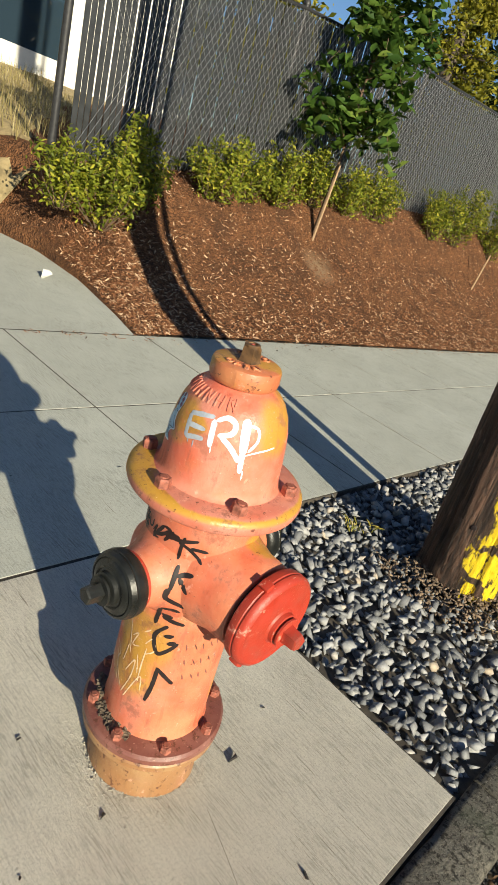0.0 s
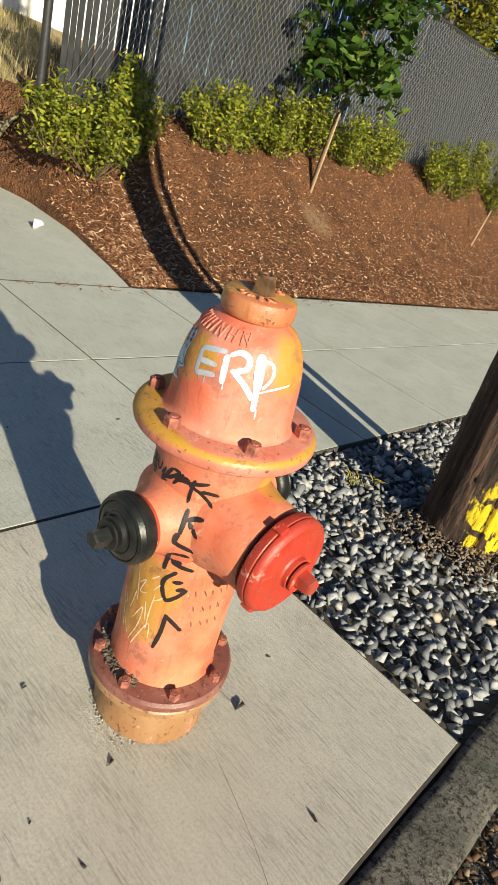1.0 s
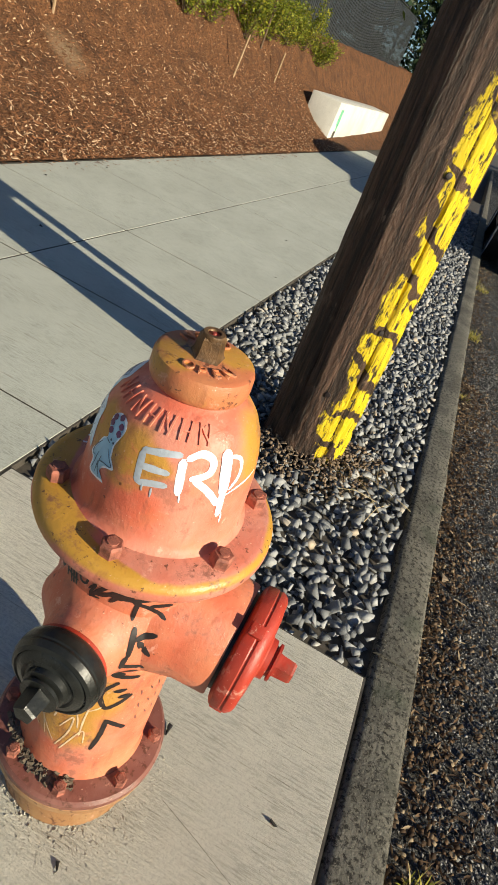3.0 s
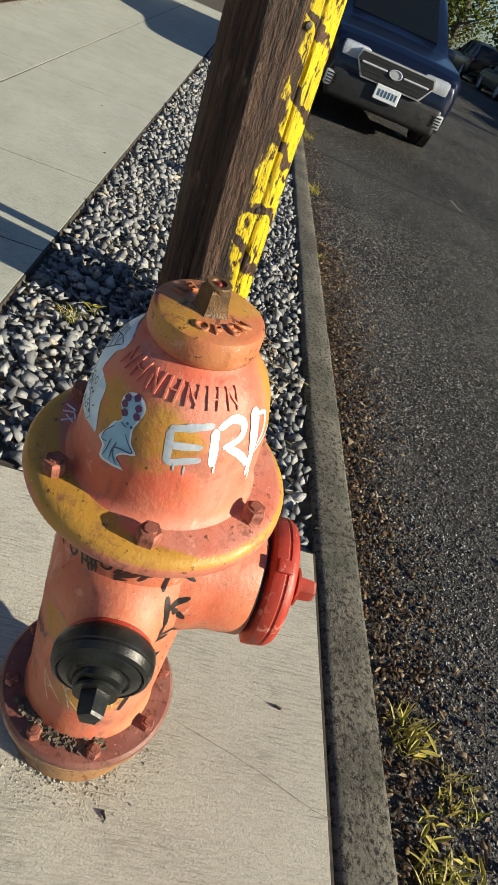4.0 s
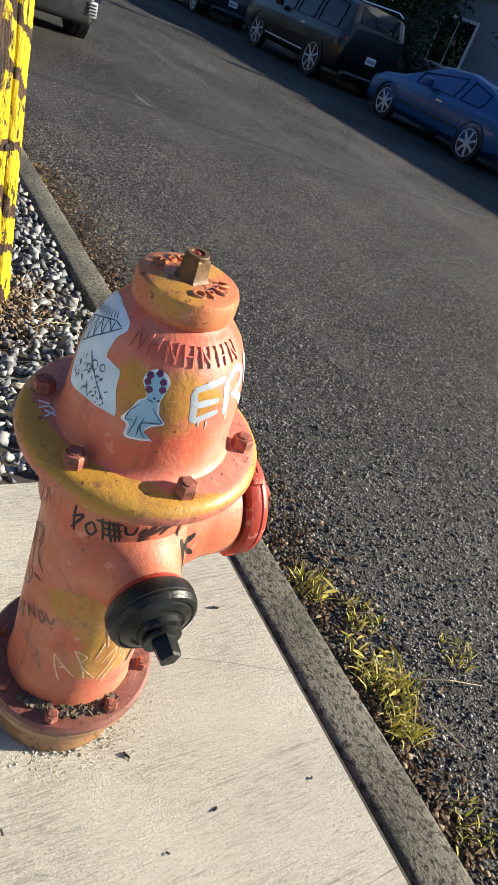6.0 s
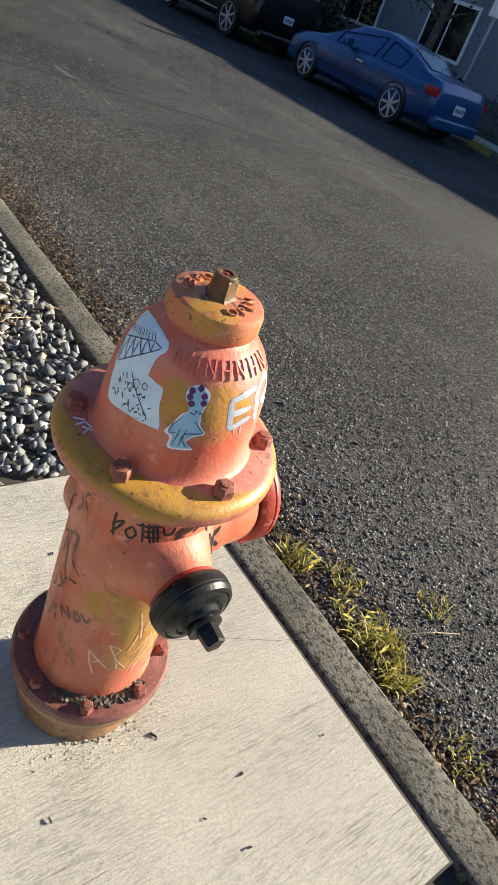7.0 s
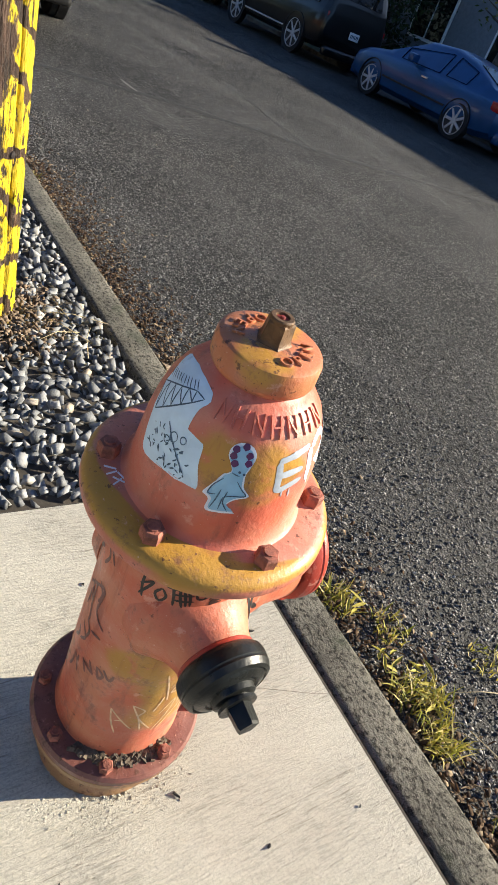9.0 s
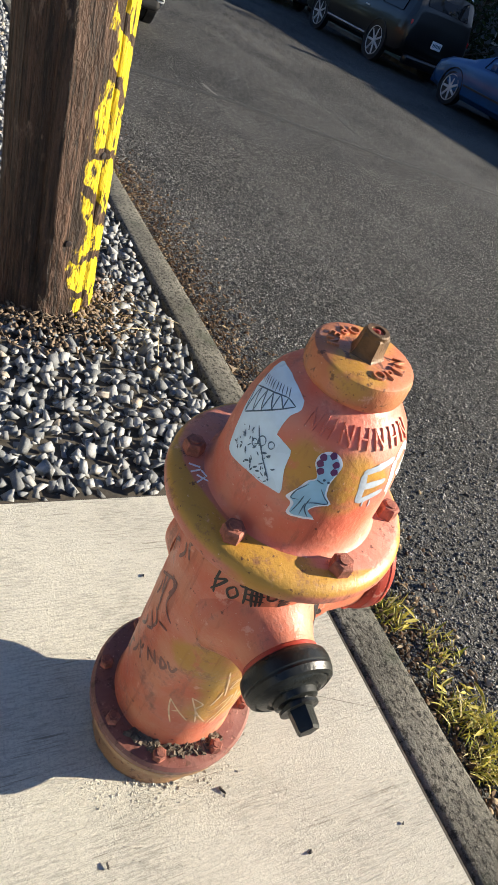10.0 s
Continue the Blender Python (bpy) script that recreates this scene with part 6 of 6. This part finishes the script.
# ---- across the street ----
FARK = -11.95
bm = bmesh.new()
box(bm, -30, 90, FARK - 0.15, FARK, -0.3, 0.09, 0.02, 2)
tagged(part("kerb", bm, KERB), "far concrete kerb along the street", "kerb", kind="structure")
LAWN = plain("shaded verge grass", (0.05, 0.065, 0.022), 0.9, 0, 0.4, 6, 0.5)
verge = sheet("verge", list(np.linspace(-30, 90, 61)), list(np.linspace(FARK - 0.15, -13.0, 6)), lambda x, y: 0.08 + 0.02 * noise.noise((x, y, 0)), LAWN)
tagged(verge, "rough grass verge behind the far kerb", "grass", kind="structure")
bm = bmesh.new()
box(bm, -30, 90, -14.4, -13.0, -0.2, 0.10, 0.01)
tagged(part("pavement", bm, WALKWAY), "far concrete pavement in shade", "pavement", kind="structure")
yard = sheet("yard", list(np.linspace(-30, 90, 61)), [-14.4, -16, -20, -40], lambda x, y: 0.12, LAWN)
tagged(yard, "dark planted front yards", "yard", kind="structure")

SIDING = plain("pale blue-grey siding", (0.17, 0.19, 0.215), 0.7, 0, 0.1, 10, 0.1)
BRICKDARK = plain("dark stone foundation", (0.10, 0.095, 0.09), 0.9, 0, 0.3, 12, 0.4)
ROOF = plain("dark roof shingle", (0.05, 0.05, 0.052), 0.9, 0, 0.3, 20, 0.4)
TRIM = plain("white window trim", (0.75, 0.75, 0.74), 0.5, 0, 0.08, 20, 0.0)


def house(x0, x1, y0, y1, eave, ridge, label, wins):
    hs = thing("house", Matrix.Translation(((x0 + x1) / 2, (y0 + y1) / 2, 0.1)), label, "house", "houses across the street")
    w, d = (x1 - x0) / 2, (y1 - y0) / 2
    bm = bmesh.new()
    box(bm, -w, w, -d, d, 0.0, 0.75)
    part("foundation", bm, BRICKDARK, hs)
    wall = part("wall", bmesh_of(lambda b: box(b, -w, w, -d, d, 0.75, eave)), SIDING, hs)
    for k in range(int((eave - 0.75) / 0.18)):
        z = 0.75 + 0.18 * k
        part("siding_board", bmesh_of(lambda b: box(b, -w - 0.01, w + 0.01, d + 0.004, d + 0.018, z, z + 0.172)), SIDING, wall)
    bm = bmesh.new()
    a = [bm.verts.new(p) for p in ((-w - 0.4, d + 0.45, eave - 0.1), (w + 0.4, d + 0.45, eave - 0.1), (w + 0.4, 0, ridge), (-w - 0.4, 0, ridge), (-w - 0.4, -d - 0.45, eave - 0.1), (w + 0.4, -d - 0.45, eave - 0.1))]
    b = [bm.verts.new(v.co + Vector((0, 0, 0.14))) for v in a]
    for q in ((0, 1, 2, 3), (3, 2, 5, 4)):
        bm.faces.new([a[i] for i in q])
        bm.faces.new([b[i] for i in q][::-1])
    for i, j in ((0, 1), (1, 2), (2, 5), (5, 4), (4, 3), (3, 0)):
        bm.faces.new((a[i], a[j], b[j], b[i]))
    part("roof", bm, ROOF, hs)
    bm = bmesh.new()
    for s in (-1, 1):
        v = [bm.verts.new(p) for p in ((s * w, d, eave - 0.05), (s * w, -d, eave - 0.05), (s * w, 0, ridge - 0.05))]
        bm.faces.new(v)
    part("gable", bm, SIDING, hs)
    for wx, ww, z0, z1 in wins:
        wn_ = part("window", bmesh_of(lambda b: box(b, wx - ww / 2 - 0.09, wx + ww / 2 + 0.09, d + 0.02, d + 0.07, z0 - 0.09, z1 + 0.09, 0.01)), TRIM, hs)
        part("pane", bmesh_of(lambda b: box(b, wx - ww / 2, wx + ww / 2, d + 0.06, d + 0.076, z0, z1)), GLASS, wn_)
        part("frame", bmesh_of(lambda b: box(b, wx - 0.025, wx + 0.025, d + 0.07, d + 0.085, z0, z1)), TRIM, wn_)
    return hs


house(6.5, 20.0, -24.0, -16.6, 3.4, 5.4, "pale blue-grey sided house on a dark stone foundation", ((0.6, 1.6, 1.25, 2.5), (4.2, 1.5, 1.25, 2.5), (-4.6, 1.0, 0.8, 2.7)))
# this one is out of view, added so its roof shades the road
house(-9.0, 5.1, -24.0, -16.6, 3.4, 5.4, "unseen pale sided house added to shade the street", ((6.0, 0.9, 0.75, 2.6), (-2.0, 1.4, 1.2, 2.4)))
# iron porch railing and steps
rail = thing("porch_railing", Matrix.Translation((9.9, -15.6, 0.1)), "black wrought-iron stair railing with scrolls", "railing")
for k in range(9):
    bm = bmesh.new()
    tube(bm, [(-0.9 + 0.2 * k, 0, 0.05 * k), (-0.9 + 0.2 * k, 0, 0.05 * k + 0.95)], [0.012, 0.012], 6)
    part("baluster", bm, DARKSTEEL, rail)
for z in (0.15, 0.98):
    bm = bmesh.new()
    tube(bm, [(-0.95, 0, z), (0.75, 0, z + 0.42)], [0.018, 0.018], 6)
    part("handrail", bm, DARKSTEEL, rail)
steps = thing("porch_steps", Matrix.Translation((9.4, -15.9, 0.1)), "grey concrete porch steps", "steps")
for k in range(4):
    part("tread", bmesh_of(lambda b: box(b, -0.8, 0.8, -0.3 * k - 0.35, -0.3 * k, 0.0, 0.18 * (k + 1), 0.01)), WALKWAY, steps)

# street sign posts
YSIGN = plain("yellow sign sheet", (0.75, 0.42, 0.01), 0.45, 0, 0.1, 10, 0.0)
sign = thing("road_sign", Matrix.Translation((19.6, -12.3, 0.08)), "yellow diamond warning sign with a small plate on a steel post", "road sign")
part("post", bmesh_of(lambda b: tube(b, [(0, 0, 0), (0, 0, 3.3)], [0.03, 0.03], 8)), STEEL, sign, smooth=40)
part("diamond", bmesh_of(lambda b: box(b, -0.012, 0.0, -0.38, 0.38, -0.38, 0.38, 0.003, 1, pose(-0.03, 0, 3.2, 45, 0, 0))), YSIGN, sign, "yellow diamond panel")
part("small_plate", bmesh_of(lambda b: box(b, -0.045, -0.033, -0.30, 0.30, 2.22, 2.62, 0.004)), YSIGN, sign, "small yellow plate")
post = thing("sign_post", Matrix.Translation((9.38, -12.4, 0.08)), "slim galvanised sign post by the pavement", "sign post")
part("post", bmesh_of(lambda b: tube(b, [(0, 0, 0), (-0.1, 0, 2.6)], [0.028, 0.028], 8)), STEEL, post, smooth=40)
part("panel", bmesh_of(lambda b: box(b, -0.15, 0.15, -0.01, 0.01, 2.15, 2.6, 0.004, 1, pose(-0.08, 0.04, 0))), TRIM, post, "small white sign panel")
for i, (x, y) in enumerate(((7.55, -11.35), (7.75, -11.45), (7.35, -11.4))):
    tuft(x, y, 0.09, 160, 0.32, 400 + i, "tall bright grass clump on the far verge", 0.12)

# ---- trees ----
FARLEAF = foliage("street tree leaves", (0.035, 0.055, 0.010), (0.09, 0.12, 0.018), (0.24, 0.22, 0.03))
GOLDLEAF = foliage("golden conifer sprays", (0.10, 0.11, 0.012), (0.22, 0.20, 0.02), (0.34, 0.30, 0.03))
DARKLEAF = foliage("dark conifer sprays", (0.012, 0.025, 0.010), (0.03, 0.05, 0.016), (0.06, 0.08, 0.02))
BARK = plain("grey-brown bark", (0.09, 0.07, 0.055), 0.9, 0, 0.35, 14, 0.6)


def big_tree(x, y, z, h, spread, seed, leaf, label, clear=0.3, n=26, per=70, size=0.09, conical=False):
    g = np.random.default_rng(seed)
    ob = thing("tree", Matrix.Translation((x, y, z)), label, "tree", "trees round the street")
    bm = bmesh.new()
    r0 = 0.035 * h
    tube(bm, [(0, 0, 0), (0.05, 0.03, h * 0.3), (-0.05, 0.05, h * 0.6), (0, 0, h * 0.95)], [r0, r0 * 0.75, r0 * 0.45, 0.02], 10)
    places = []
    for k in range(n):
        t = clear + (1 - clear) * (k + g.random()) / n
        a = g.uniform(0, 6.283)
        env = (1 - t) / (1 - clear) if conical else math.sin(math.pi * min(0.96, 0.12 + (t - clear) / (1 - clear) * 0.86)) ** 0.6
        l = spread * max(0.15, env) * g.uniform(0.65, 1.1)
        p0 = Vector((0, 0, h * (t * 0.9)))
        p1 = p0 + Vector((l * math.cos(a), l * math.sin(a), (0.05 if conical else 0.45) * l))
        tube(bm, [p0, p0.lerp(p1, 0.5) + Vector((0, 0, 0.06 * l)), p1], [r0 * 0.3, r0 * 0.18, 0.008], 5)
        for _ in range(per):
            q = p0.lerp(p1, 0.25 + 0.85 * g.random()) + Vector(g.normal(size=3)) * 0.20 * max(0.5, l)
            s = size * g.uniform(0.6, 1.3)
            places.append(((q.x, q.y, q.z), (s * 0.8, s, s), 1.3))
    part("trunk", bm, BARK, ob, smooth=50)
    tagged(scatter("crown", [SPRAY], places, leaf, g, ob), kind="stuff")
    return ob


for i, (x, y, h, s) in enumerate(((25.0, -14.8, 6.5, 2.6), (30.5, -15.2, 7.5, 3.0), (36.0, -15.0, 7.0, 3.0), (22.0, -16.0, 6.0, 2.4), (42, -14.5, 7.5, 3.2), (48, -9.0, 8, 3.4), (52, -3.0, 8, 3.4), (50, 4, 7, 3.0), (57, -14, 9, 3.8))):
    big_tree(x, y, 0.1 if x < 45 else -0.36, h, s, 500 + i, FARLEAF, "leafy street tree with yellow-green foliage", 0.10, 34, 170, 0.17)
big_tree(11.6, -13.6, 0.1, 4.2, 1.3, 530, FARLEAF, "bare-limbed small tree in front of the house", 0.45, 18, 16, 0.06)
big_tree(20.8, -14.6, 0.1, 5.5, 2.2, 531, DARKLEAF, "dark evergreen tree beside the house", 0.05, 34, 110, 0.11)
big_tree(17.5, -14.9, 0.1, 3.2, 1.5, 532, DARKLEAF, "dark evergreen bush by the pavement", 0.03, 26, 110, 0.09)
# behind the fence
for i, (x, y, h) in enumerate(((15.0, 6.4, 5.0), (18.0, 6.8, 6.0), (22.0, 6.6, 6.0), (26.5, 6.0, 6.5), (31.0, 4.0, 6.5), (36.0, 4.5, 7.0), (41.0, 4.0, 7.0))):
    big_tree(x, y, (1.5 if x < 29 else 0.5) if x < 30 else -0.36, h, 2.0, 560 + i, DARKLEAF, "dense dark green tree beyond the fence", 0.03, 34, 120, 0.15)
big_tree(10.9, 6.6, 1.2, 6.2, 1.5, 540, GOLDLEAF, "tall golden-green conifer behind the fence", 0.0, 60, 260, 0.055, True)
big_tree(21.0, 9.5, 1.5, 6.0, 1.5, 541, DARKLEAF, "dark conifer in the distance", 0.0, 40, 100, 0.11, True)
big_tree(6.9, 7.0, 1.2, 5.2, 1.4, 542, GOLDLEAF, "golden-green conifer behind the fence", 0.0, 50, 200, 0.06, True)

# ---- building beyond the spur path ----
WHITEWALL = plain("sunlit white wall", (0.74, 0.72, 0.66), 0.8, 0, 0.1, 6, 0.15)
bld = thing("building", Matrix.Translation((0, 9.2, 0.5)), "low white-walled building with a wide dark window band", "building")
part("wall", bmesh_of(lambda b: box(b, -12, 7.4, 0.0, 5.0, -0.6, 1.08)), WHITEWALL, bld, "white base wall")
win = part("window", bmesh_of(lambda b: box(b, -12, 4.85, 0.06, 4.8, 1.08, 3.4)), Mat("reflective dark glass", 0.03, 0, 0.9).done((0.02, 0.035, 0.05)), bld, "dark glass window band")
part("wall", bmesh_of(lambda b: box(b, 4.86, 7.4, 0.0, 5.0, 1.08, 3.4)), WHITEWALL, bld, "white end wall")
for x in (-9, -6, -3, 0, 2.6):
    part("mullion", bmesh_of(lambda b: box(b, x - 0.05, x + 0.05, 0.02, 0.07, 1.08, 3.4)), DARKSTEEL, win)
part("roof", bmesh_of(lambda b: box(b, -12.3, 7.6, -0.4, 5.2, 3.4, 3.7)), TRIM, bld)
DRY = plain("dry grass ground", (0.26, 0.20, 0.10), 0.95, 0, 0.35, 12, 0.5)
dry = sheet("dry_lawn", list(np.linspace(-12, 9, 60)), list(np.linspace(4.6, 9.2, 20)), lambda x, y: (0.70 + 0.13 * (y - 4.6) + 0.03 * noise.noise((x * 2, y * 2, 0))) if x > 2.1 or y > 5.2 else 0.15 + 0.6 * min(1, max(0, (y - 4.6) / 0.6)), DRY)
tagged(dry, "dry straw-coloured grass slope", "grass", kind="structure")
v, f = [], []
for _ in range(7000):
    x, y = rng.uniform(-1, 4.5), rng.uniform(4.9, 9.0)
    z = 0.70 + 0.13 * (y - 4.6) - 0.03
    if x <= 2.1 and y <= 5.2:
        z = 0.15 + 0.6 * min(1, max(0, (y - 4.6) / 0.6)) - 0.02
    h, a, w = rng.uniform(0.06, 0.22), rng.uniform(0, 6.28), 0.006
    k = len(v)
    v += [(x - w * math.cos(a), y - w * math.sin(a), z), (x + w * math.cos(a), y + w * math.sin(a), z), (x + h * 0.4 * math.sin(a), y - h * 0.4 * math.cos(a), z + h)]
    f.append((k, k + 1, k + 2))
straw = raw("dry_grass", v, f, foliage("dry grass blades", (0.24, 0.20, 0.08), (0.36, 0.29, 0.13), (0.46, 0.40, 0.22), 0.8))
tagged(straw, "dry straw-coloured grass blades", "grass", kind="stuff")
